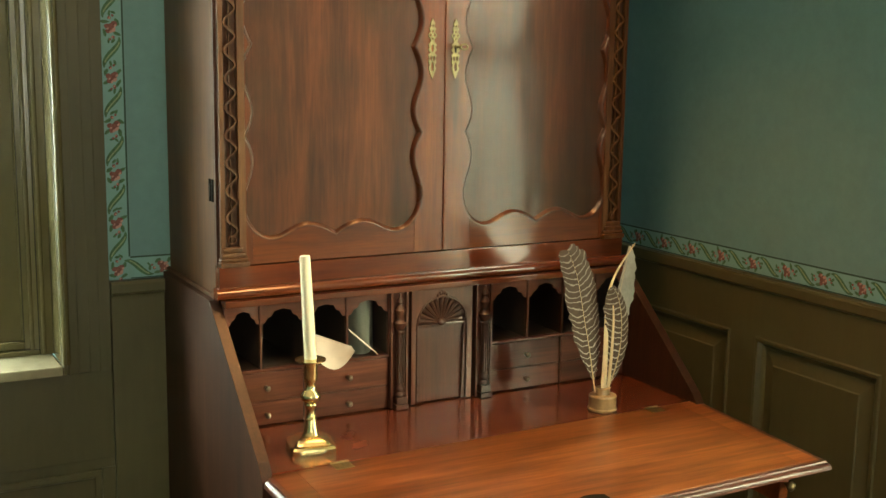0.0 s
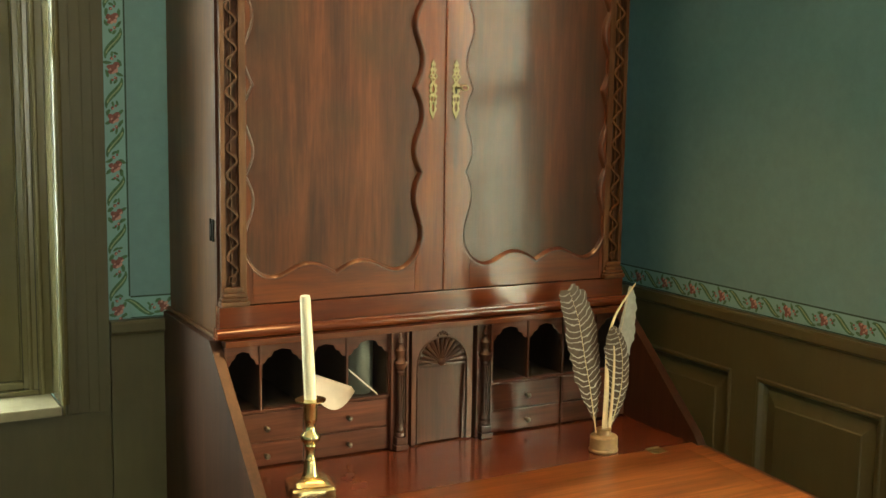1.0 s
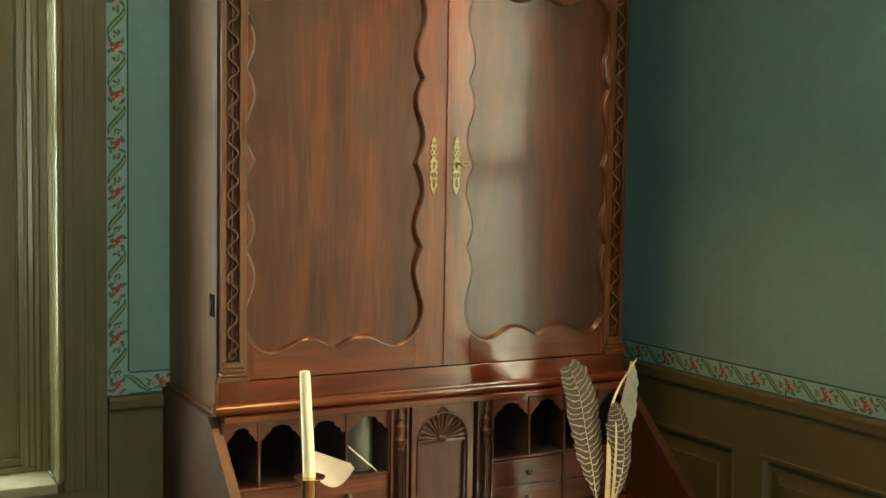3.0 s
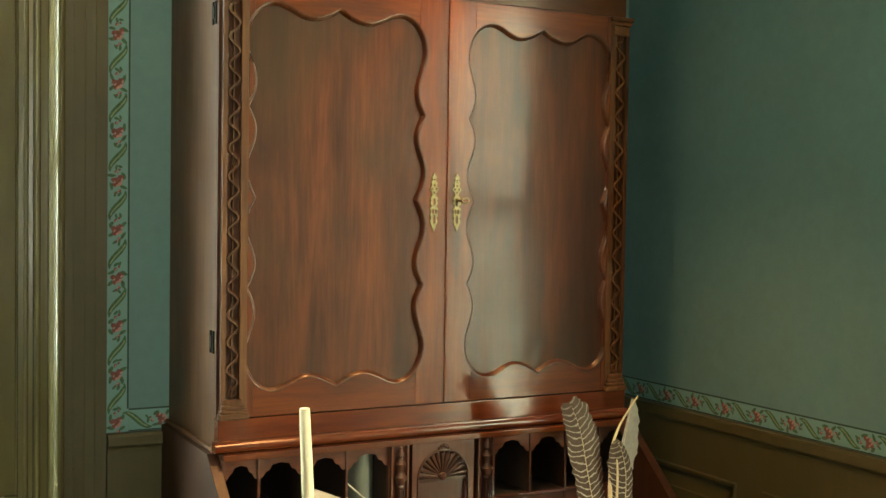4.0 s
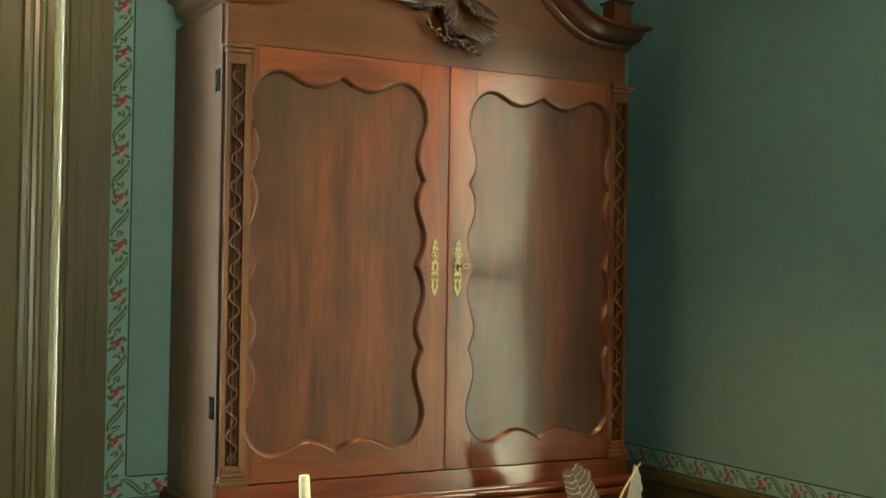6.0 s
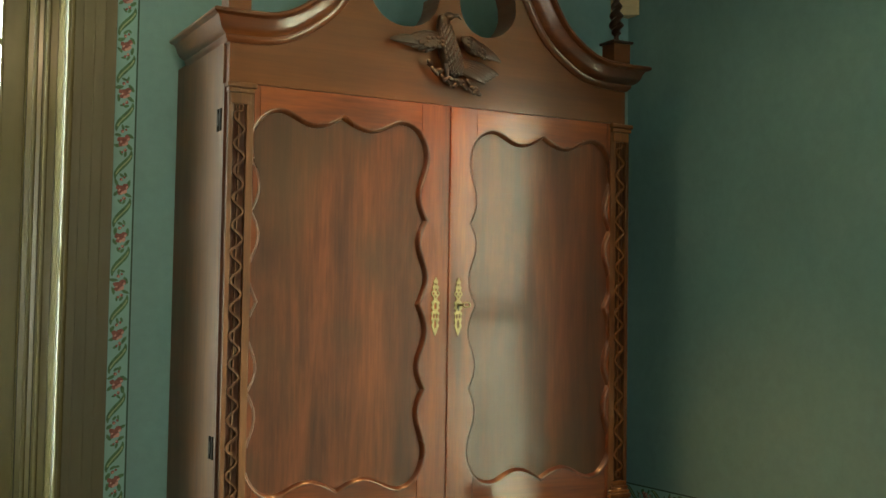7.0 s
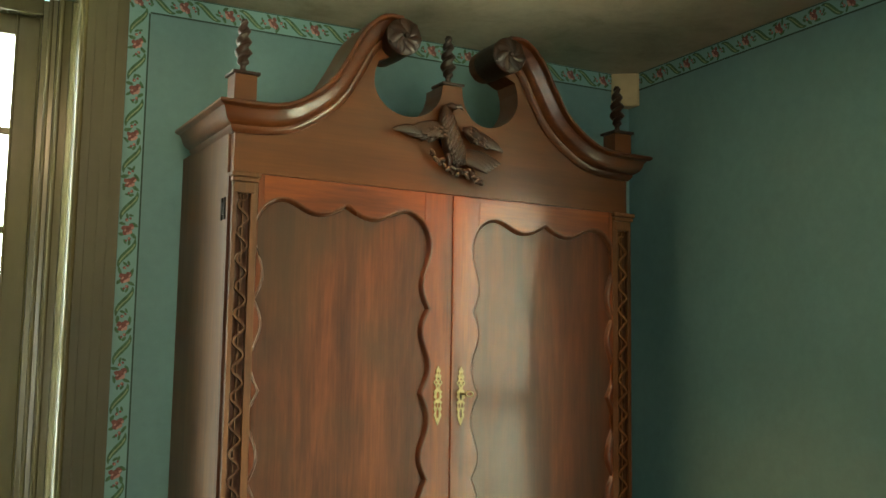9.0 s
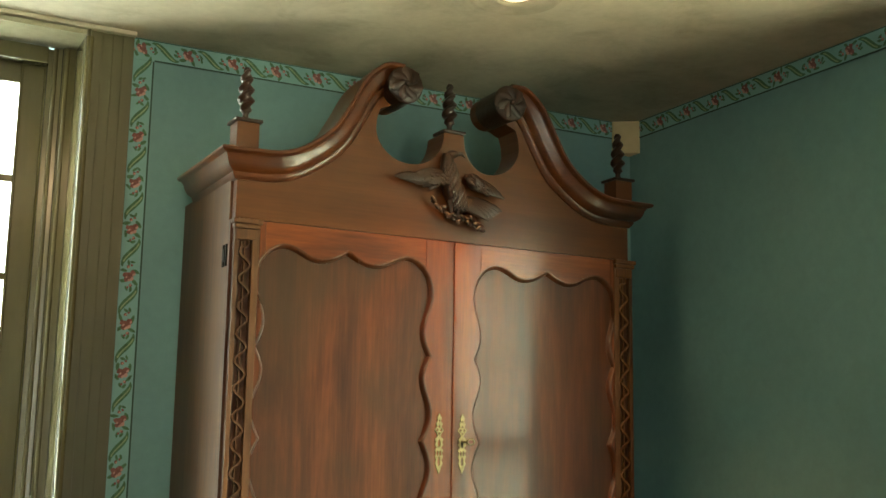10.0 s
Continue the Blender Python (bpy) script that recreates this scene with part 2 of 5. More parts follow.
def feather_material(name, dark, pale):
    """Pale crescents across a brown vane; the first map coordinate runs down the shaft in metres, the second from quill to tip."""
    m, t, b = material(name, 0.65)
    uv, mp = t.nodes.new("ShaderNodeTexCoord"), t.nodes.new("ShaderNodeSeparateXYZ")
    t.links.new(uv.outputs["UV"], mp.inputs[0])
    jit = noise_tex(t, mapped(t, (1, 1, 1)), 38, 4)
    add = t.nodes.new("ShaderNodeMath")
    add.operation, add.inputs[1].default_value = "MULTIPLY_ADD", 0.022
    t.links.new(jit, add.inputs[0])
    t.links.new(mp.outputs[0], add.inputs[2])
    cyc = t.nodes.new("ShaderNodeMath")
    cyc.operation, cyc.inputs[1].default_value = "MULTIPLY", 2 * math.pi / 0.0150
    t.links.new(add.outputs[0], cyc.inputs[0])
    sn = t.nodes.new("ShaderNodeMath")
    sn.operation = "SINE"
    t.links.new(cyc.outputs[0], sn.inputs[0])
    bars = ramp(t, sn.outputs[0], [(0.35, (0, 0, 0)), (0.74, (0.06,) * 3), (0.97, (1, 1, 1))])
    tone = ramp(t, mp.outputs[1], [(0.35, pale), (1.0, tuple(0.32 * p + 0.7 * d for p, d in zip(pale, dark)))])
    c = mix(t, dark, tone, bars)
    n = noise_tex(t, mapped(t, (1, 1, 1)), 140, 3)
    c = mix(t, c, ramp(t, n, [(0.3, (0.62,) * 3), (0.7, (1.12,) * 3)]), 0.8, "MULTIPLY")
    t.links.new(c, b.inputs["Base Color"])
    bump(t, b, n, 0.2, 0.001)
    return m


BARRED = feather_material("barred_feather", (0.072, 0.041, 0.021), (0.60, 0.53, 0.45))
GREY_FEATHER = plain("grey_feather", (0.33, 0.31, 0.27), 0.7, 0.0, 0.12, scale=80)

GLASS, gt, gb = material("window_glass", 0.02)
gb.inputs["Transmission Weight"].default_value = 1.0
gb.inputs["Base Color"].default_value = (0.93, 0.97, 0.94, 1)
GLOW, et, eb = material("lamp_glow", 0.5)
eb.inputs["Emission Color"].default_value, eb.inputs["Emission Strength"].default_value = (1.0, 0.80, 0.44, 1), 1.5
# trees and sky beyond the windows, out of focus
VIEW, vt, vb = material("garden_distance", 1.0)
vb.inputs["Base Color"].default_value = (0, 0, 0, 1)
vn = noise_tex(vt, mapped(vt, (1, 1, 1)), 1.3, 5, 0.6)
vt.links.new(ramp(vt, vn, [(0.36, (0.10, 0.22, 0.05)), (0.52, (0.35, 0.55, 0.18)), (0.66, (0.9, 1.0, 0.75))]), vb.inputs["Emission Color"])
vb.inputs["Emission Strength"].default_value = 2.2

# ---------------------------------------------------------------- mesh helpers
from mathutils.geometry import tessellate_polygon

ROOT = {}


def thing(name, at, label, category, group="", kind=""):
    ob = new(name)
    ob.empty_display_size = 0.05
    ob.location = at
    ROOT[ob] = Vector(at)
    return tagged(ob, label, category, group, kind)


def part(name, bm, mat, parent=None, label="", smooth=False, **tags):
    """Links a bmesh, drawn in room coordinates, as one mesh object under a thing or a part."""
    base = ROOT.get(parent, Vector((0, 0, 0)))
    bmesh.ops.recalc_face_normals(bm, faces=bm.faces)
    if base.length:
        bmesh.ops.translate(bm, verts=bm.verts, vec=-base)
    me = bpy.data.meshes.new(name)
    bm.to_mesh(me)
    bm.free()
    for p in me.polygons:
        p.use_smooth = smooth
    if smooth:
        me.set_sharp_from_angle(angle=radians(38))
    me.materials.append(mat)
    ob = new(name, me)
    if parent:
        ob.parent = parent
        ROOT[ob] = base
    return tagged(ob, label, **tags)


def box(x0, x1, y0, y1, z0, z1, bev=0.0, bm=None):
    bm = bm or bmesh.new()
    g = bmesh.ops.create_cube(bm, size=1.0, matrix=Matrix.LocRotScale(((x0 + x1) / 2, (y0 + y1) / 2, (z0 + z1) / 2), None, (x1 - x0, y1 - y0, z1 - z0)))
    if bev:
        es = {e for v in g["verts"] for e in v.link_edges}
        bmesh.ops.bevel(bm, geom=list(es), offset=bev, segments=2, affect="EDGES", profile=0.6)
    return bm


def prism(poly, lo, hi, axis="y", bm=None, bev=0.0):
    """A flat outline made solid. axis y: outline (x, z); axis x: outline (y, z); axis z: outline (x, y)."""
    bm = bm or bmesh.new()
    put = {"y": lambda a, b, c: (a, c, b), "x": lambda a, b, c: (c, a, b), "z": lambda a, b, c: (a, b, c)}[axis]
    lower = [bm.verts.new(put(a, b, lo)) for a, b in poly]
    upper = [bm.verts.new(put(a, b, hi)) for a, b in poly]
    n = len(poly)
    caps = []
    if bev:
        caps = [bm.faces.new(lower), bm.faces.new(upper)]
    else:
        for tri in tessellate_polygon([[Vector((a, b, 0)) for a, b in poly]]):
            bm.faces.new([lower[k] for k in tri])
            bm.faces.new([upper[k] for k in tri])
    for i in range(n):
        bm.faces.new((lower[i], lower[(i + 1) % n], upper[(i + 1) % n], upper[i]))
    if bev:
        es = [e for f in caps for e in f.edges]
        bmesh.ops.bevel(bm, geom=es, offset=bev, segments=2, affect="EDGES", profile=0.6)
    return bm


def pierced(loops, lo, hi):
    """A flat plate standing in x and z, its first outline cut through by the others."""
    bm = bmesh.new()
    front = [bm.verts.new((x, lo, z)) for loop in loops for x, z in loop]
    back = [bm.verts.new((x, hi, z)) for loop in loops for x, z in loop]
    for tri in tessellate_polygon([[Vector((x, z, 0)) for x, z in loop] for loop in loops]):
        if len(set(tri)) == 3:
            bm.faces.new([front[k] for k in tri])
            bm.faces.new([back[k] for k in tri])
    base = 0
    for loop in loops:
        n = len(loop)
        for k in range(n):
            i, j = base + k, base + (k + 1) % n
            bm.faces.new((front[i], front[j], back[j], back[i]))
        base += n
    return bm


def lathe(profile, x, y, segs=24, bm=None):
    bm = bm or bmesh.new()
    rings = []
    for r, z in profile:
        rings.append([bm.verts.new((x + r * math.cos(2 * math.pi * k / segs), y + r * math.sin(2 * math.pi * k / segs), z)) for k in range(segs)])
    for a, b in zip(rings, rings[1:]):
        for k in range(segs):
            bm.faces.new((a[k], a[(k + 1) % segs], b[(k + 1) % segs], b[k]))
    bm.faces.new(rings[0])
    bm.faces.new(rings[-1])
    return bm


def sweep(path, profile, up=(0, -1, 0), closed=False, bm=None, sizes=None):
    """Runs a profile (a: sideways in the path's plane, b: along up) along a path, mitred at its corners."""
    bm = bm or bmesh.new()
    up = Vector(up)
    pts = [Vector(p) for p in path]
    n, rings = len(pts), []
    for i, p in enumerate(pts):
        prev = pts[i - 1] if (i or closed) else None
        nxt = pts[(i + 1) % n] if (i < n - 1 or closed) else None
        d0 = (p - prev).normalized() if prev is not None else (nxt - p).normalized()
        d1 = (nxt - p).normalized() if nxt is not None else d0
        n0, n1 = up.cross(d0), up.cross(d1)
        side = (n0 + n1).normalized()
        side = side / max(0.45, side.dot(n0))
        s = sizes[i] if sizes else 1.0
        rings.append([bm.verts.new(p + side * (a * s) + up * (b * s)) for a, b in profile])
    k = len(profile)
    for i in range(n if closed else n - 1):
        a, b = rings[i], rings[(i + 1) % n]
        for j in range(k):
            bm.faces.new((a[j], a[(j + 1) % k], b[(j + 1) % k], b[j]))
    if not closed:
        bm.faces.new(rings[0])
        bm.faces.new(rings[-1])
    return bm


def circle(r, n=8, flat=1.0):
    return [(r * math.cos(2 * math.pi * k / n), r * flat * math.sin(2 * math.pi * k / n)) for k in range(n)]


def ball(x, y, z, rx, ry, rz, turn=0.0, seg=12, bm=None):
    bm = bm or bmesh.new()
    bmesh.ops.create_uvsphere(bm, u_segments=seg, v_segments=seg // 2 + 2, radius=1.0,
                              matrix=pose(x, y, z, 0, turn, 0) @ Matrix.Diagonal((rx, ry, rz, 1)))
    return bm


def smooth_line(pts, steps=6):
    """A Catmull-Rom line through a few points."""
    p = [Vector(pts[0])] + [Vector(q) for q in pts] + [Vector(pts[-1])]
    out = []
    for i in range(1, len(p) - 2):
        for s in range(steps):
            t = s / steps
            a, b, c, d = p[i - 1], p[i], p[i + 1], p[i + 2]
            out.append(0.5 * ((2 * b) + (c - a) * t + (2 * a - 5 * b + 4 * c - d) * t * t + (3 * b - a - 3 * c + d) * t ** 3))
    return out + [Vector(pts[-1])]

# ---------------------------------------------------------------- the room
def slabs(*boxes):
    bm = bmesh.new()
    for b in boxes:
        box(*b, bm=bm)
    return bm


WU0, WU1, WZ0, WZ1 = -0.53, 0.468, 0.845, 2.545     # back window's opening
SU0, SU1, SZ0 = 0.52, 1.50, 0.64                                # side window, along y
LU0, LU1 = -0.55, 0.45                                # rear window, unseen, added for fill light
TH = 0.26
part("floor", slabs((LEFT - TH, RIGHT + TH, REAR - TH, BACK + TH, -0.1, 0.0)), FLOORWOOD, None, "dark polished wooden floor boards", kind="structure", category="floor")
part("ceiling", slabs((LEFT - TH, RIGHT + TH, REAR - TH, BACK + TH, CEIL, CEIL + 0.15)), CEILING, None, "cream plaster ceiling with soft stains", kind="structure", category="ceiling")
part("wall_back", slabs((LEFT, WU0 - 0.012, BACK, BACK + TH, 0, CEIL), (WU1 + 0.012, RIGHT, BACK, BACK + TH, 0, CEIL),
                        (WU0 - 0.012, WU1 + 0.012, BACK, BACK + TH, 0, WZ0 - 0.02), (WU0 - 0.012, WU1 + 0.012, BACK, BACK + TH, WZ1 + 0.004, CEIL)),
     TEAL, None, "teal papered wall with a window", kind="structure", category="wall")
part("wall_right", slabs((RIGHT, RIGHT + TH, REAR, SU0 - 0.012, 0, CEIL), (RIGHT, RIGHT + TH, SU1 + 0.012, BACK + TH, 0, CEIL),
                         (RIGHT, RIGHT + TH, SU0 - 0.012, SU1 + 0.012, 0, SZ0 - 0.02), (RIGHT, RIGHT + TH, SU0 - 0.012, SU1 + 0.012, WZ1 + 0.004, CEIL)),
     TEAL, None, "plain teal papered wall", kind="structure", category="wall")
part("wall_left", slabs((LEFT - TH, LEFT, REAR, BACK + TH, 0, CEIL)), TEAL, None, "plain teal wall", kind="structure", category="wall")
part("wall_rear", slabs((LEFT - TH, LU0 - 0.012, REAR - TH, REAR, 0, CEIL), (LU1 + 0.012, RIGHT + TH, REAR - TH, REAR, 0, CEIL),
                        (LU0 - 0.012, LU1 + 0.012, REAR - TH, REAR, 0, WZ0 - 0.02), (LU0 - 0.012, LU1 + 0.012, REAR - TH, REAR, WZ1 + 0.004, CEIL)), TEAL, None, "plain teal wall", kind="structure", category="wall")


def window(name, u0, u1, z0, z1, m, label):
    """A six-over-six sash window in a deep reveal; u runs along the wall, v outwards."""
    win = thing(name, m.translation, label, "window", kind="structure")

    def put(nm, bm, mat, parent=win, lab="", smooth=False):
        bmesh.ops.transform(bm, matrix=m, verts=bm.verts)
        return part(nm, bm, mat, parent, lab, smooth)

    trim = [(0, 0), (0.0005, -0.020), (0.003, -0.031), (0.008, -0.036), (0.012, -0.028), (0.016, -0.0255), (0.037, -0.0255), (0.0385, -0.0240),
            (0.062, -0.0240), (0.065, -0.0255), (0.085, -0.0260), (0.088, -0.0275), (0.113, -0.0280), (0.116, 0)]
    put("casing", prism([(u1 + a, b) for a, b in trim], z0 - 0.0245, CEIL - 0.012, "z"), OLIVE)
    put("casing", prism([(u0 - a, b) for a, b in trim], z0 - 0.0245, CEIL - 0.012, "z"), OLIVE)
    put("head_casing", box(u0 - 0.118, u1 + 0.1155, -0.044, 0.0, CEIL - 0.012, CEIL - 0.001, 0.003), CEILING)
    put("soffit", box(u0, u1, -0.034, 0.11, z1 - 0.012, z1), SILL)
    for a, b in ((u1, u1 + 0.011), (u0 - 0.011, u0)):
        put("jamb", box(a, b, 0.001, 0.24, z0, z1), TRIM)
    for s, e in ((1, u1), (-1, u0)):
        stop = [(0, 0.092), (-0.030 * s, 0.092), (-0.031 * s, 0.104), (-0.048 * s, 0.106), (-0.049 * s, 0.118), (-0.061 * s, 0.120), (-0.062 * s, 0.14), (0, 0.14)]
        put("stop", prism([(e + a, b) for a, b in stop], z0, z1 - 0.013, "z"), TRIM)
    for s, e in ((1, u1), (-1, u0)):
        for du, v, r in ((0.0095, -0.0265, 0.0090), (-0.021, 0.091, 0.0055), (-0.046, 0.106, 0.0055), (-0.060, 0.140, 0.0055), (-0.117, 0.141, 0.004)):
            put("bead", lathe([(r, z0 + 0.001), (r, z1 - 0.014)], e + s * du, v, 12), TRIM, smooth=True)
    put("sill_stop", box(u0 + 0.031, u1 - 0.031, 0.092, 0.14, z0 + 0.0005, z0 + 0.012, 0.003), TRIM)
    put("sill_stop", box(u0 + 0.062, u1 - 0.062, 0.112, 0.14, z0 + 0.0125, z0 + 0.030, 0.004), TRIM)
    put("head_stop", box(u0 + 0.063, u1 - 0.063, 0.100, 0.14, z1 - 0.055, z1 - 0.013, 0.004), TRIM)
    put("sill", box(u0 + 0.001, u1 - 0.001, -0.038, 0.15, z0 - 0.024, z0, 0.005), SILL, lab="glossy sill, coloured pale for the sky's sheen")
    put("apron", box(u0 - 0.116, u1 + 0.1155, -0.021, 0.0, z0 - 0.245, z0 - 0.0255, 0.002), OLIVE)
    mid = (z0 + z1) / 2 - 0.015
    for nm, a, b, v in (("lower_sash", z0 + 0.002, mid, 0.142), ("upper_sash", mid, z1 - 0.014, 0.142)):
        l, r, w = u0 + 0.055, u1 - 0.055, 0.062
        sash = put(nm, box(l, l + w, v, v + 0.032, a, b), TRIM)
        put("stile", box(r - w, r, v, v + 0.032, a, b), TRIM, sash)
        head = 0.088 if nm == "upper_sash" else 0.030
        put("rail", box(l + w, r - w, v, v + 0.032, b - head, b, 0.003), TRIM, sash)
        put("rail", box(l + w, r - w, v, v + 0.032, a, a + 0.045, 0.003), TRIM, sash)
        gl, gr, gb_, gt_ = l + w, r - w, a + 0.045, b - head
        for k in (1, 2):
            zz = gb_ + (gt_ - gb_) * k / 3
            put("muntin", box(gl, gr, v + 0.004, v + 0.028, zz - 0.009, zz + 0.009, 0.003), TRIM, sash)
            uu = gl + (gr - gl) * k / 3
            put("muntin", box(uu - 0.009, uu + 0.009, v + 0.005, v + 0.027, gb_, gt_, 0.003), TRIM, sash)
        for i in range(3):
            for j in range(3):
                ua, ub = gl + (gr - gl) * i / 3, gl + (gr - gl) * (i + 1) / 3
                za, zb = gb_ + (gt_ - gb_) * j / 3, gb_ + (gt_ - gb_) * (j + 1) / 3
                pane = put("pane", box(ua, ub, v + 0.015, v + 0.018, za, zb), GLASS, sash)
                pane.visible_shadow = False
    return win


window("window_1", WU0, WU1, WZ0, WZ1, Matrix.Translation((0, BACK, 0)), "olive painted sash window in a deep reveal")
window("window_2", -SU1, -SU0, SZ0, WZ1, Matrix.Translation((RIGHT, 0, 0)) @ pose(0, 0, 0, 0, 0, -90), "olive painted sash window in the side wall")
# added out of view as an opening for the rear fill light
window("window_3", -LU1, -LU0, WZ0, WZ1, Matrix.Translation((0, REAR, 0)) @ pose(0, 0, 0, 0, 0, 180), "olive painted sash window, unseen, added to carry fill daylight")
part("backdrop", slabs((-9, 9, 9.0, 9.05, -1.0, 2.9)), VIEW, None, "sunlit green garden trees in the distance", kind="structure", category="backdrop")
part("backdrop", slabs((9.0, 9.05, -7, 8.9, -1.0, 2.9)), VIEW, None, "sunlit green garden trees in the distance", kind="structure", category="backdrop")
part("ground", slabs((-300, 300, -300, 300, -0.6, -0.5)), plain("lawn", (0.05, 0.11, 0.025), 0.9, 0.0, 0.3), None, "green lawn outside the windows", kind="structure", category="ground")

# panelled woodwork below the chair rail
RAIL = [(0.0, 0.0), (-0.021, 0.0), (-0.0215, 0.006), (-0.023, 0.012), (-0.0275, 0.015), (-0.029, 0.019), (-0.029, 0.038), (-0.026, 0.044), (0.0, 0.044)]


def chair_rail(name, path):
    part(name, sweep(path, RAIL, (0, 0, 1)), OLIVE, None, "olive painted moulded chair rail", kind="structure", category="trim")


chair_rail("chair_rail", [(WU1 + 0.118, BACK, 0.988), (RIGHT, BACK, 0.988), (RIGHT, SU1 + 0.118, 0.988)])


def wainscot(name, along, a0, a1, edges, label):
    """Stiles and rails with raised fields between; edges: the panels' two ends along the wall."""
    w = thing(name, (0, 0, 0), label, "panelling", kind="structure")
    z_lo, z_hi = 0.26, 0.880

    def slab(nm, p, q, za, zb, d0, d1, bev=0.0):
        if along == "x":
            return part(nm, box(p, q, BACK - d1, BACK - d0, za, zb, bev), OLIVE, w)
        return part(nm, box(RIGHT - d1, RIGHT - d0, p, q, za, zb, bev), OLIVE, w)

    slab("rail", a0, a1, z_hi, 0.99, 0.0, 0.020)
    slab("rail", a0, a1, 0.0, z_lo, 0.0, 0.020)
    ends = [a0] + [e for p in edges for e in p] + [a1]
    for p, q in zip(ends[::2], ends[1::2]):
        slab("stile", p, q, z_lo, z_hi, 0.0, 0.020)
    for p, q in edges:
        bm = bmesh.new()
        loops = [(0.0, 0.020), (0.004, 0.0235), (0.012, 0.0225), (0.018, 0.012), (0.024, 0.008), (0.030, 0.006), (0.062, 0.014), (0.065, 0.017)]
        rings = []
        for i, d in loops:
            c = [(p + i, z_lo + i), (q - i, z_lo + i), (q - i, z_hi - i), (p + i, z_hi - i)]
            rings.append([bm.verts.new((s, BACK - d, z) if along == "x" else (RIGHT - d, s, z)) for s, z in c])
        for r0, r1 in zip(rings, rings[1:]):
            for k in range(4):
                bm.faces.new((r0[k], r0[(k + 1) % 4], r1[(k + 1) % 4], r1[k]))
        bm.faces.new(rings[-1])
        part("panel", bm, OLIVE, w)


wainscot("wainscot_right", "y", SU1 + 0.12, BACK - 0.001, [(1.735, 2.137), (2.228, 2.652)], "olive painted raised panelling below a chair rail")
wainscot("wainscot_back", "x", WU1 + 0.1172, RIGHT - 0.021, [(0.80, 1.30), (1.41, 1.95)], "olive painted plain boarding beside the window")
under = thing("under_window_panel", (0, 0, 0), "olive painted panel below the window sill", "panelling", kind="structure")
part("board", box(WU0 - 0.12, WU1 + 0.1165, BACK - 0.012, BACK, 0.575, 0.694), OLIVE, under)
part("board", box(WU1 + 0.085, WU1 + 0.1165, BACK - 0.012, BACK, 0.0, 0.574), OLIVE, under)
part("field", prism([(0.553, 0.577), (0.53, 0.577), (-0.6, 0.577), (-0.6, 0.1), (0.553, 0.1)], BACK - 0.006, BACK, "y"), OLIVE, under)
part("bead", sweep([(-0.6, BACK - 0.010, 0.560), (0.543, BACK - 0.010, 0.560), (0.543, BACK - 0.010, 0.05)], circle(0.010, 8, 0.6)), OLIVE, under, smooth=True)


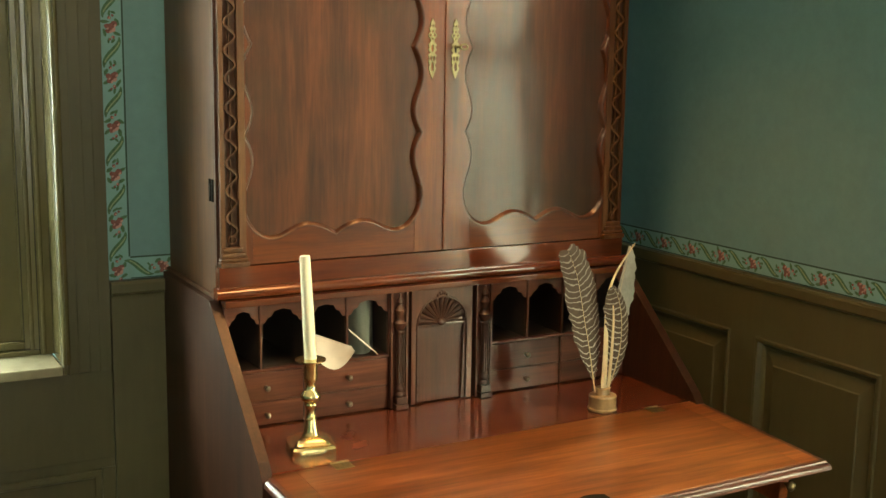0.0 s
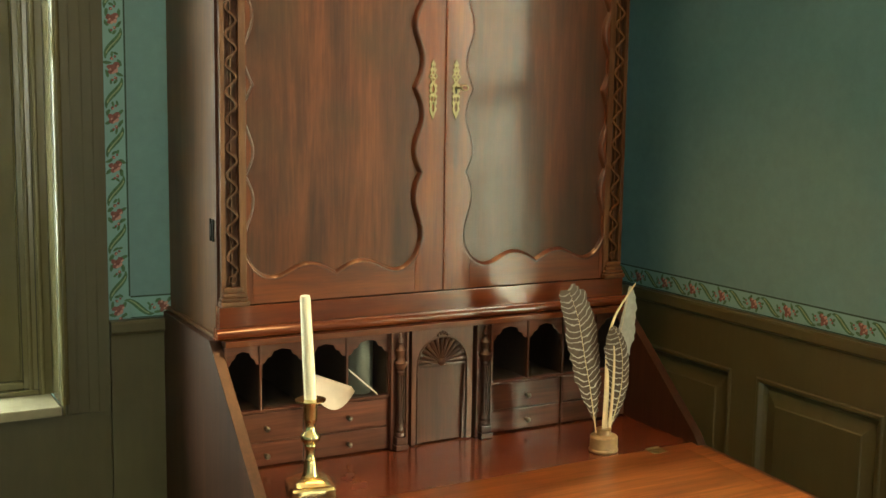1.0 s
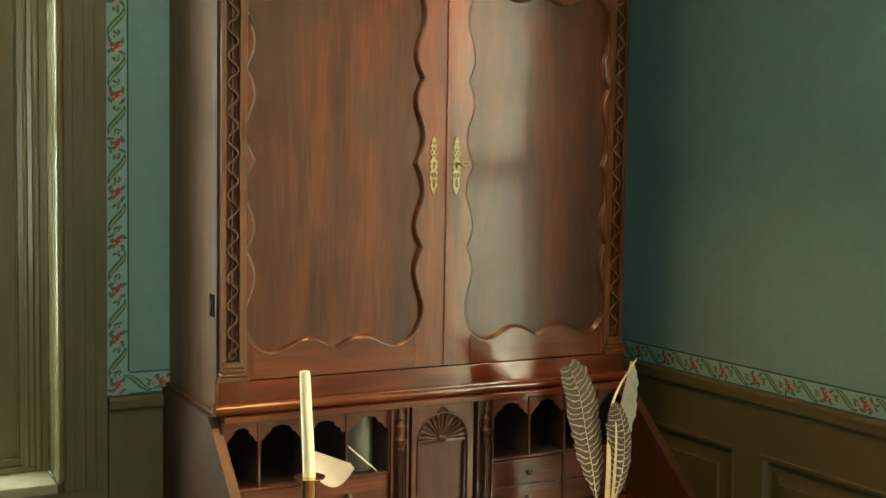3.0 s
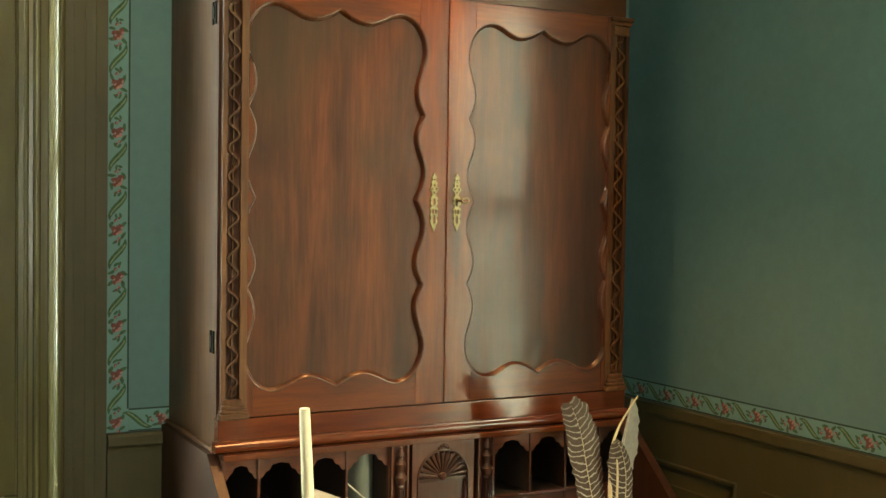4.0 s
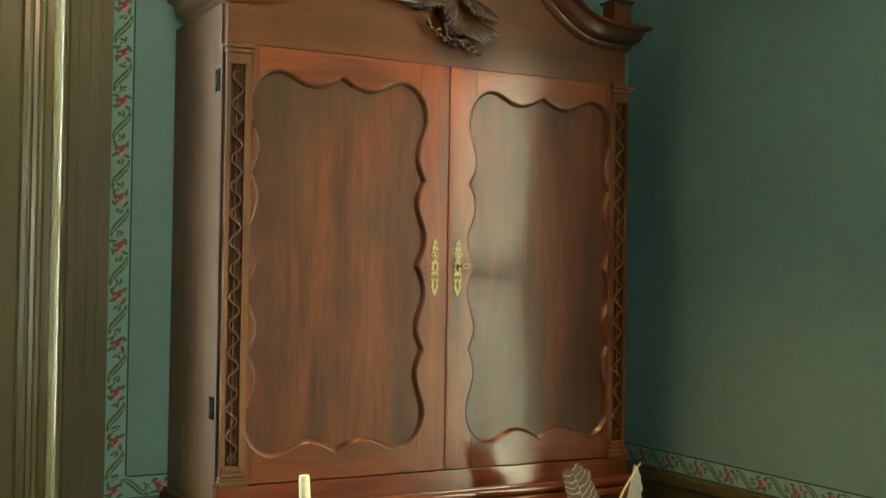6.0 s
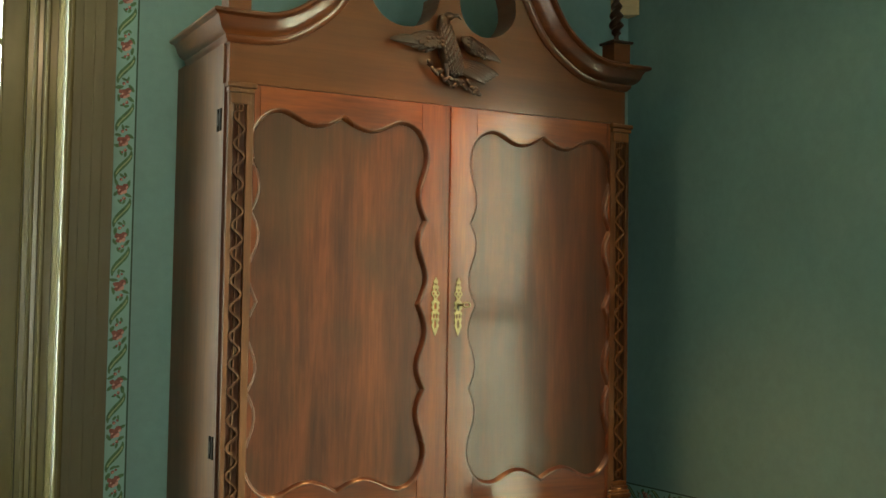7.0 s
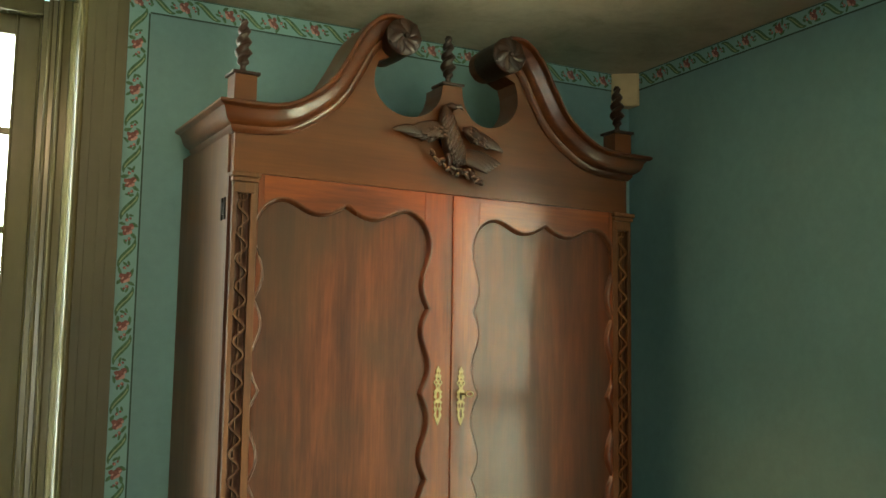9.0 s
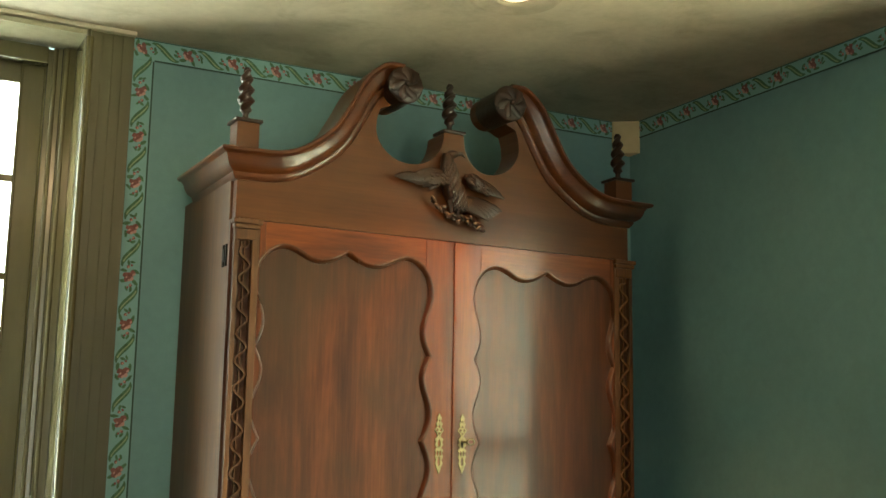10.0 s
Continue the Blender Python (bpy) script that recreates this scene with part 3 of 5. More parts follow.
# ---------------------------------------------------------------- wallpaper borders with roses
def border(name, to_wall, length, start, pitch, flip=False, w=0.054, lead=0.0):
    """A printed strip: to_wall maps (along, across, lift) to the room."""
    b = thing(name, (0, 0, 0), "pale blue wallpaper border printed with red roses and green leaves", "wallpaper border", kind="structure")

    def strip(nm, a0, a1, c0, c1, h, mat):
        bm = bmesh.new()
        vs = [bm.verts.new(to_wall(*p)) for p in ((a0, c0, 0), (a1, c0, 0), (a1, c1, 0), (a0, c1, 0), (a0, c0, h), (a1, c0, h), (a1, c1, h), (a0, c1, h))]
        for f in ((0, 1, 2, 3), (4, 5, 6, 7), (0, 1, 5, 4), (1, 2, 6, 5), (2, 3, 7, 6), (3, 0, 4, 7)):
            bm.faces.new([vs[i] for i in f])
        return part(nm, bm, mat, b)

    strip("paper", 0, length, 0, w, 0.0012, BORDER_BG)
    strip("line", lead, length, w - 0.0038, w, 0.0018, BORDER_LINE)
    strip("line", 0, length, 0.0, 0.0026, 0.0018, BORDER_LINE)
    rnd = random.Random(7)
    red, pink, green, pale = bmesh.new(), bmesh.new(), bmesh.new(), bmesh.new()

    layer = itertools.count()

    def blob(bm, a, c, ra, rc, turn, h, n=7):
        vs, h = [], h + 0.00003 * (next(layer) % 9)
        for k in range(n):
            t = 2 * math.pi * k / n
            r = 1 + rnd.uniform(-0.22, 0.22)
            x, y = ra * r * math.cos(t), rc * r * math.sin(t)
            aa, cc = a + x * math.cos(turn) - y * math.sin(turn), c + x * math.sin(turn) + y * math.cos(turn)
            if not 0 < cc < w:
                cc = min(max(cc, 0.001), w - 0.001)
            vs.append(bm.verts.new(to_wall(aa, cc, h)))
        bm.faces.new(vs)

    def ribbon(bm, pts, widths, h):
        left, right = [], []
        for i, (a, c) in enumerate(pts):
            p, q = pts[max(i - 1, 0)], pts[min(i + 1, len(pts) - 1)]
            d = math.hypot(q[0] - p[0], q[1] - p[1]) or 1
            nx, ny = -(q[1] - p[1]) / d, (q[0] - p[0]) / d
            left.append(bm.verts.new(to_wall(a + nx * widths[i], c + ny * widths[i], h)))
            right.append(bm.verts.new(to_wall(a - nx * widths[i], c - ny * widths[i], h)))
        for i in range(len(pts) - 1):
            bm.faces.new((left[i], left[i + 1], right[i + 1], right[i]))

    s = -1 if flip else 1
    mid = w / 2 - 0.001
    k = -1
    while start + k * pitch < length + 0.05:
        a = start + k * pitch
        k += 1
        if a - 0.02 > 0 and a + 0.02 < length:
            for da, dc, r in ((-0.014, 0.013, 0.006), (0.013, -0.014, 0.006), (-0.012, -0.015, 0.0055), (0.012, 0.014, 0.006), (-0.031, 0.004, 0.0045), (0.032, -0.003, 0.0045), (0.034, 0.006, 0.004), (-0.030, -0.006, 0.004)):
                blob(green, a + s * da, mid + dc, r * 1.6, r * 0.75, rnd.uniform(0, 3.1), 0.0016)
            for da, dc, r in ((0, 0, 0.0095), (-0.008, -0.006, 0.0065), (0.007, 0.007, 0.0070), (0.003, -0.010, 0.0058), (0.022, -0.004, 0.0042), (-0.022, 0.004, 0.0042), (0.027, 0.004, 0.003), (-0.027, -0.003, 0.003)):
                blob(red, a + s * da, mid + dc, r, r, 0, 0.0020, 9)
            for da, dc, r in ((-0.006, 0.006, 0.0050), (0.004, 0.010, 0.0034), (-0.010, -0.001, 0.0036), (0.021, -0.003, 0.0024), (-0.021, 0.003, 0.0024), (-0.003, -0.007, 0.0026)):
                blob(pink, a + s * da, mid + dc, r * 1.25, r * 0.8, 0.7, 0.0024, 8)
        am = a + pitch * 0.5
        if am + 0.022 < length and am - 0.018 > 0:
            pts = [(am + s * (-0.035 + 0.070 * i / 12), mid + 0.0185 * math.sin((i / 12 - 0.5) * math.pi * 1.15)) for i in range(13)]
            ribbon(green, pts, [0.0012 + 0.0058 * math.sin(math.pi * i / 12) ** 0.8 for i in range(13)], 0.0016)
            ribbon(pale, [(p[0], p[1] + 0.001) for p in pts[2:-2]], [0.0017] * 9, 0.0021)
    for nm, bm, mat in (("rose", red, ROSE), ("petal", pink, ROSE_PALE), ("leaf", green, LEAF), ("leaf_vein", pale, LEAF_PALE)):
        part(nm, bm, mat, b, kind="stuff")


BX = 0.584
border("wallpaper_border_upright", lambda a, c, h: (BX + c, BACK - 0.0005 - h, 1.0335 + a), CEIL - 1.0335 - 0.056, 0.0225, 0.1140, lead=0.054)
border("wallpaper_border_low_back", lambda a, c, h: (BX + 0.0545 + a, BACK - 0.0005 - h, 1.0335 + c), RIGHT - BX - 0.0545, 0.078, 0.1152, flip=True)
border("wallpaper_border_top_back", lambda a, c, h: (BX + a, BACK - 0.0005 - h, CEIL - 0.0015 - c), RIGHT - BX, 0.0225, 0.1153, lead=0.054)
border("wallpaper_border_low_right", lambda a, c, h: (RIGHT - 0.0005 - h, BACK - a, 1.0335 + c), BACK - SU1 - 0.118, 0.096, 0.1183, flip=True)
border("wallpaper_border_top_right", lambda a, c, h: (RIGHT - 0.0005 - h, BACK - a, CEIL - 0.0015 - c), BACK - SU1 - 0.118, 0.032, 0.1195)

# corner box and ceiling lamp
cb = thing("corner_box", (RIGHT - 0.03, BACK - 0.03, CEIL - 0.06), "small cream plastic box fixed in the corner under the ceiling", "junction box")
part("cover", prism([(RIGHT - 0.066, BACK - 0.001), (RIGHT - 0.066, BACK - 0.008), (RIGHT - 0.008, BACK - 0.053), (RIGHT - 0.001, BACK - 0.053), (RIGHT - 0.001, BACK - 0.001)], CEIL - 0.102, CEIL - 0.002, "z", bev=0.002), PLASTIC, cb)
part("front_plate", prism([(RIGHT - 0.056, BACK - 0.0165), (RIGHT - 0.058, BACK - 0.019), (RIGHT - 0.020, BACK - 0.0485), (RIGHT - 0.018, BACK - 0.046)], CEIL - 0.080, CEIL - 0.022, "z"), PLASTIC, cb)
dl = thing("ceiling_downlight", (*LAMPS[0], CEIL), "round white recessed ceiling lamp, lit warm", "ceiling lamp")
part("trim_ring", lathe([(0.040, CEIL - 0.001), (0.103, CEIL - 0.001), (0.105, CEIL - 0.004), (0.100, CEIL - 0.009), (0.092, CEIL - 0.010), (0.086, CEIL - 0.007), (0.060, CEIL - 0.006), (0.052, CEIL - 0.010), (0.044, CEIL - 0.010), (0.040, CEIL - 0.006), (0.040, CEIL - 0.001)], *LAMPS[0], 48), CEILING, dl, smooth=True)
part("bulb", lathe([(0.001, CEIL - 0.008), (0.022, CEIL - 0.007), (0.033, CEIL - 0.004), (0.036, CEIL - 0.001)], *LAMPS[0], 32), GLOW, dl, "glowing lamp face", smooth=True)
copy_thing(dl, pose(*LAMPS[1], CEIL))

# ---------------------------------------------------------------- slant-front desk
DX0, DX1 = 0.713, 1.827
desk = thing("slant_front_desk", (CX, 2.38, 0.0), "reddish mahogany slant-front desk with its fall lowered and pigeonholes open", "desk")
SLANT = [(2.735, 0.10), (2.035, 0.10), (2.036, 0.750), (2.062, 0.784), (2.364, 1.048), (2.735, 1.048)]
part("side", prism(SLANT, DX0, DX0 + 0.024, "x", bev=0.0015), DESKSIDE, desk)
part("side", prism(SLANT, DX1 - 0.024, DX1, "x", bev=0.0015), DESKSIDE, desk)
I0, I1, GY = DX0 + 0.024, DX1 - 0.024, 2.33
part("back", box(I0, I1, 2.71, 2.73, 0.10, 1.04), PIGEON_SHADE, desk)
part("desk_top", box(I0, I1, 2.338, 2.71, 1.036, 1.048, 0.002), MAHOG_H, desk)
part("top_rail", box(I0, I1, 2.322, 2.338, 1.036, 1.050, 0.002), MAHOG_H, desk)
part("desk_floor", box(I0, I1, 2.052, 2.71, TOP - 0.020, TOP - 0.0015, 0.001), DESKFLOOR, desk, "glossy dark writing surface")
# fall front, lowered on its slides
FX0, FX1, FY0, FY1 = 0.722, 1.824, 1.648, 2.056


def droop(bm):
    """The old board hangs a little and stands slightly askew on its hinges."""
    bmesh.ops.rotate(bm, verts=bm.verts, cent=(CX, FY1, TOP), matrix=Matrix.Rotation(radians(1.4), 3, "Z") @ Matrix.Rotation(radians(3.0), 3, "X"))
    return bm



LIP = [(0.0, 0.0), (-0.012, 0.0), (-0.013, -0.004), (-0.017, -0.006), (-0.021, -0.013), (-0.021, -0.019), (-0.013, -0.022), (0.0, -0.022)]
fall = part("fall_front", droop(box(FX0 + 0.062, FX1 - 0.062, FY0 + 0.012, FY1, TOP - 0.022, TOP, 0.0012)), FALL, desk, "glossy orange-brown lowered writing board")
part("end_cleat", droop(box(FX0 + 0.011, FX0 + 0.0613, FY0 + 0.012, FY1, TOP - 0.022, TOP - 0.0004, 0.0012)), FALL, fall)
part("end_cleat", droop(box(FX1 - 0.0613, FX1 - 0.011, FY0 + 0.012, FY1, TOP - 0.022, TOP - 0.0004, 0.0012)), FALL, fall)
part("lip", droop(sweep([(FX0 + 0.013, FY1 - 0.012, TOP - 0.0006), (FX0 + 0.013, FY0 + 0.0135, TOP - 0.0006), (FX1 - 0.013, FY0 + 0.0135, TOP - 0.0006), (FX1 - 0.013, FY1 - 0.012, TOP - 0.0006)],
                  LIP, (0, 0, 1))), LIPWOOD, fall, "thumbnail-moulded edge", smooth=True)
for hx in (0.880, 1.684):
    hinge = part("fall_hinge", droop(box(hx - 0.020, hx + 0.020, FY1 - 0.030, FY1 + 0.003, TOP - 0.002, TOP + 0.0012, 0.0006)), OLD_BRASS, fall, "worn brass butt hinge")
    bm = bmesh.new()
    for k in range(3):
        xx = hx - 0.0135 + k * 0.0135
        bmesh.ops.create_cone(bm, cap_ends=True, segments=10, radius1=0.0028, radius2=0.0028, depth=0.012, matrix=pose(xx, FY1 + 0.001, TOP + 0.001, 0, 90, 0))
    part("knuckle", droop(bm), OLD_BRASS, hinge, smooth=True)
part("lock_plate", droop(prism([(1.21 + 0.07 * i / 12, 1.708 + 0.010 * math.sin(math.pi * i / 12)) for i in range(13)] + [(1.28, 1.670), (1.21, 1.670)], TOP - 0.002, TOP + 0.0012, "z")), IRON, fall, "dark bronze lock plate")
# lower case with drawers, base and feet
part("bottom_board", box(I0, I1, 2.035, 2.71, 0.10, 0.12), SIDE, desk)
for zz in (0.12, 0.292, 0.448, 0.588, 0.724):
    part("drawer_blade", box(I0, I1, 2.036, 2.06, zz, zz + 0.014, 0.001), MAHOG_H, desk)
for za, zb in ((0.137, 0.289), (0.309, 0.445), (0.465, 0.585)):
    dr = part("drawer", box(I0 + 0.003, I1 - 0.003, 2.028, 2.05, za, zb, 0.005), MAHOG_H, desk, "lipped mahogany drawer front")
    for hx in (CX - 0.33, CX + 0.33):
        zc = (za + zb) / 2
        part("drawer_pull", sweep([(hx - 0.038, 2.020, zc + 0.006), (hx - 0.030, 2.018, zc - 0.014), (hx, 2.014, zc - 0.022), (hx + 0.030, 2.018, zc - 0.014), (hx + 0.038, 2.020, zc + 0.006)], circle(0.0035, 8)), BRASS, dr, "brass bail pull", smooth=True)
for xa, xb in ((I0 + 0.045, CX - 0.004), (CX + 0.004, I1 - 0.045)):
    dr = part("small_drawer", box(xa, xb, 2.028, 2.05, 0.606, 0.720, 0.005), MAHOG_H, desk)
    part("knob", ball((xa + xb) / 2, 2.018, 0.665, 0.011, 0.012, 0.011), BRASS, dr, smooth=True)
for lx in (0.776, 1.750):
    sl = part("fall_slide", droop(box(lx - 0.013, lx + 0.013, 1.690, 2.026, 0.664, TOP - 0.0235, 0.002)), MAHOG_H, desk, "pulled-out slide that carries the writing board")
    bm = bmesh.new()
    bmesh.ops.create_cone(bm, cap_ends=True, segments=12, radius1=0.004, radius2=0.004, depth=0.012, matrix=pose(lx + 0.002, 1.684, 0.706, 90, 0, 0))
    ball(lx + 0.002, 1.673, 0.706, 0.011, 0.008, 0.011, bm=bm)
    part("knob", droop(bm), OLD_BRASS, sl, "small brass knob", smooth=True)
part("base_moulding", sweep([(DX0, 2.73, 0.075), (DX0, 2.035, 0.075), (DX1, 2.035, 0.075), (DX1, 2.73, 0.075)],
                            [(0.01, 0), (-0.018, 0), (-0.018, 0.02), (-0.008, 0.03), (-0.004, 0.045), (0.01, 0.045)], (0, 0, 1)), MAHOG_H, desk)
for fx in (DX0 + 0.05, DX1 - 0.05):
    for fy in (2.07, 2.68):
        part("foot", lathe([(0.030, 0.0), (0.042, 0.012), (0.044, 0.04), (0.034, 0.06), (0.030, 0.076)], fx, fy, 16), CARVED, desk, smooth=True)

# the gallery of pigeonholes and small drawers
gal = part("gallery_back", box(I0, I1, 2.60, 2.612, TOP, 1.035), PIGEON_SHADE, desk)
GX = 1.262
SH = 0.889
edges_l = [0.739, 0.817, 0.919, 1.021, 1.126]
edges_r = [2 * GX - e for e in reversed(edges_l)]
edges_r[-1] = I1 - 0.001
for es in (edges_l, edges_r):
    # inner boards take the painted shade; only front edges keep the gallery wood
    shelf = part("shelf", box(es[0], es[-1], GY, GY + 0.014, SH - 0.004, SH + 0.003, 0.001), GALLERY, desk)
    part("shelf_board", box(es[0], es[-1], GY + 0.014, 2.60, SH - 0.004, SH + 0.0028), PIGEON_SHADE, shelf, "inner board, coloured dark for the pigeonhole's shade")
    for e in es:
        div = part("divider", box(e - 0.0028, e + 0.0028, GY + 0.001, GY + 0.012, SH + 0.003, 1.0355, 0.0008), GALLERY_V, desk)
        part("divider_board", box(e - 0.0024, e + 0.0024, GY + 0.012, 2.60, SH + 0.003, 1.0355), PIGEON_SHADE, div, "inner board, coloured dark for the pigeonhole's shade")
    for a, b in zip(es, es[1:]):
        a, b, c = a + 0.003, b - 0.003, (a + b) / 2
        h = (b - a) / 2
        curve = []
        for u in (1.0, 0.86, 0.74, 0.70, 0.62, 0.52, 0.44, 0.40, 0.30, 0.15, 0.0):
            drop = {1.0: 0.044, 0.86: 0.042, 0.74: 0.034, 0.70: 0.030, 0.62: 0.0295, 0.52: 0.027, 0.44: 0.0195, 0.40: 0.0165, 0.30: 0.0155, 0.15: 0.0135, 0.0: 0.012}[u]
            curve.append((u, drop))
        pts = [(a, 1.0355), (b, 1.0355)] + [(c + u * h, 1.0355 - d) for u, d in curve] + [(c - u * h, 1.0355 - d) for u, d in reversed(curve[:-1])]
        part("valance", prism(pts, GY + 0.004, GY + 0.011, "y"), GALLERY, desk, "scalloped valance over a pigeonhole")
drawers = [(edges_l[0], 0.9165), (0.9205, edges_l[-1]), (edges_r[0], 1.6015), (1.6065, edges_r[-1])]
for a, b in drawers:
    for za, zb in ((0.820, 0.8835), (TOP + 0.002, 0.8165)):
        dr = part("gallery_drawer", box(a + 0.001, b - 0.001, GY + 0.002, 2.59, za, zb, 0.0022), GALLERY, desk, "small plain drawer front")
        kx, kz = (a + b) / 2, (za + zb) / 2 - 0.002
        bm = bmesh.new()
        bmesh.ops.create_cone(bm, cap_ends=True, segments=12, radius1=0.0045, radius2=0.0030, depth=0.012, matrix=pose(kx, GY - 0.004, kz, 90, 0, 0))
        ball(kx, GY - 0.011, kz, 0.0066, 0.005, 0.0066, bm=bm)
        part("knob", bm, PEWTER, dr, "small turned dull metal knob", smooth=True)
    part("drawer_divider", box(a, b, GY + 0.004, 2.59, 0.817, 0.8195), GALLERY, desk)
for a in (0.9185, 1.604):
    part("drawer_divider", box(a - 0.0018, a + 0.0018, GY + 0.0005, 2.59, TOP, SH - 0.004), GALLERY_V, desk)
# middle: two columned document drawers and an arched door with a carved shell
for s in (-1, 1):
    cx = GX + s * 0.113
    col = part("document_drawer", box(cx - 0.0225, cx + 0.0225, GY - 0.001, 2.59, TOP, 1.0355, 0.001), GALLERY_V, desk, "column-fronted document drawer")
    for e in (-0.0195, 0.0195):
        part("edge_strip", box(cx + e - 0.003, cx + e + 0.003, GY - 0.008, GY - 0.001, TOP, 1.0355, 0.001), GALLERY_V, col)
    bm = lathe([(0.0105, 0.792), (0.0125, 0.794), (0.0125, 0.799), (0.0095, 0.803), (0.0118, 0.808), (0.0118, 0.813), (0.009, 0.817), (0.0085, 0.822), (0.0085, 0.940), (0.0105, 0.944),
                (0.0090, 0.949), (0.0130, 0.956), (0.0155, 0.962), (0.0155, 0.967), (0.0100, 0.972), (0.0080, 0.980), (0.0115, 0.990), (0.0120, 0.996), (0.0060, 1.004), (0.0045, 1.010),
                (0.0075, 1.014), (0.0070, 1.020), (0.0035, 1.026), (0.0030, 1.034)], cx, GY - 0.009, 16)
    part("column", bm, SHELLWOOD, col, "turned half column with an urn above", smooth=True)
    part("plinth", box(cx - 0.016, cx + 0.016, GY - 0.026, GY - 0.001, TOP, 0.774, 0.001), SHELLWOOD, col)
    part("plinth_block", box(cx - 0.0135, cx + 0.0135, GY - 0.022, GY - 0.001, 0.774, 0.792, 0.002), SHELLWOOD, col)
    bm = bmesh.new()
    for k in (-1, 0, 1):
        box(cx + k * 0.0055 - 0.0016, cx + k * 0.0055 + 0.0016, GY - 0.0195, GY - 0.016, 0.825, 0.938, 0.001, bm=bm)
    part("fluting", bm, SHELLWOOD, col)
DA, DB = GX - 0.081, GX + 0.081
ARC = [(GX + 0.066 * math.cos(math.pi * k / 20), 0.951 + 0.066 * math.sin(math.pi * k / 20)) for k in range(21)]
hole = [(GX + 0.066, TOP + 0.001)] + ARC + [(GX - 0.066, TOP + 0.001)]
for s in (-1, 1):
    half = [(x, z) for x, z in hole if s * (x - GX) >= -1e-6]
    half = half if s == 1 else half[::-1]
    top = (GX, 1.0355)
    out = GX + s * 0.081
    pts = half + [top, (out, 1.0355), (out, TOP + 0.001)]
    door = part("door_frame", prism(pts, GY - 0.004, GY + 0.02, "y"), GALLERY_V, desk)
pd = part("prospect_door", box(GX - 0.068, GX + 0.068, GY + 0.006, GY + 0.018, TOP + 0.002, 1.03), GALLERY_V, desk, "little arched door with a carved shell")
bm = sweep([(GX + 0.066, GY - 0.004, TOP + 0.002)] + [(x, GY - 0.004, z) for x, z in ARC] + [(GX - 0.066, GY - 0.004, TOP + 0.002)], circle(0.0028, 6))
part("arch_bead", bm, SHELLWOOD, pd, smooth=True)
bm = bmesh.new()
RAYS = 13
for k in range(RAYS):
    th = math.pi * (k + 0.5) / RAYS
    path = [(GX + r * math.cos(th), GY + 0.004, 0.953 + r * math.sin(th)) for r in (0.010, 0.025, 0.042, 0.056, 0.062)]
    ray = sweep(path, circle(0.0062, 7, 0.9), sizes=[0.25, 0.5, 0.8, 1.05, 0.6])
    ball(GX + 0.060 * math.cos(th), GY + 0.001, 0.953 + 0.060 * math.sin(th), 0.0055, 0.005, 0.0055, 0, 8, bm=ray)
    part("shell_ray", ray, SHELLWOOD, pd, smooth=True)
box(GX - 0.064, GX + 0.064, GY - 0.001, GY + 0.008, 0.944, 0.953, 0.002, bm=bm)
ball(GX, GY, 0.955, 0.011, 0.006, 0.009, 0, 10, bm=bm)
part("shell_base", bm, SHELLWOOD, pd, "foot of a carved scallop shell", smooth=True)
bm = bmesh.new()
for k in range(5):
    ball(GX + (k - 2) * 0.006, GY - 0.004, 1.024 + 0.004 * math.cos((k - 2) * 1.2), 0.004, 0.004, 0.005, 0, 8, bm=bm)
part("crest", bm, SHELLWOOD, pd, smooth=True)
for s in (-1, 1):
    part("door_pilaster", prism([(GX + s * 0.066, TOP + 0.002), (GX + s * 0.054, TOP + 0.002), (GX + s * 0.060, 0.944), (GX + s * 0.066, 0.944)], GY - 0.002, GY + 0.006, "y"), GALLERY_V, pd)

# ---------------------------------------------------------------- bookcase standing on the desk
bc = thing("bookcase", (CX, 2.53, 1.05), "tall mahogany bookcase with scalloped panel doors and a scrolled pediment", "bookcase")
BB = 2.742
part("side", box(X0, X0 + 0.020, FRONT + 0.024, BB, 1.0495, 2.15, 0.001), SIDE, bc)
part("side", box(X1 - 0.020, X1, FRONT + 0.024, BB, 1.0495, 2.15, 0.001), SIDE, bc)
part("back", box(X0 + 0.02, X1 - 0.02, BB - 0.012, BB, 1.09, 2.15), SIDE, bc)
part("bottom", box(X0 + 0.02, X1 - 0.02, FRONT + 0.03, BB - 0.012, 1.092, 1.115), SIDE, bc)
part("top", box(X0 + 0.02, X1 - 0.02, FRONT + 0.086, BB - 0.012, 2.13, 2.148), SIDE, bc)
part("base_rail", box(X0, X1, FRONT - 0.004, FRONT + 0.0235, 1.0495, 1.1195, 0.0015), WAISTWOOD, bc)
WAIST = [(0.012, 0), (-0.008, 0), (-0.012, 0.002), (-0.0165, 0.008), (-0.017, 0.014), (-0.0145, 0.019), (-0.010, 0.0215), (-0.009, 0.0245), (-0.004, 0.0265), (0.012, 0.0265)]
part("waist_moulding", sweep([(DX0 + 0.010, FRONT - 0.005, 1.0495), (DX1 - 0.010, FRONT - 0.005, 1.0495)], WAIST, (0, 0, 1)), WAISTWOOD, bc, "rounded polished moulding", smooth=True)
for xe, xi in ((DX0 + 0.011, X0 - 0.0003), (X1 + 0.0003, DX1 - 0.011)):
    part("side_fillet", box(min(xe, xi), max(xe, xi), FRONT + 0.010, BB, 1.0495, 1.0585, 0.003), SIDE, bc)

HW, HH, ZC = 0.212, 0.419, 1.592


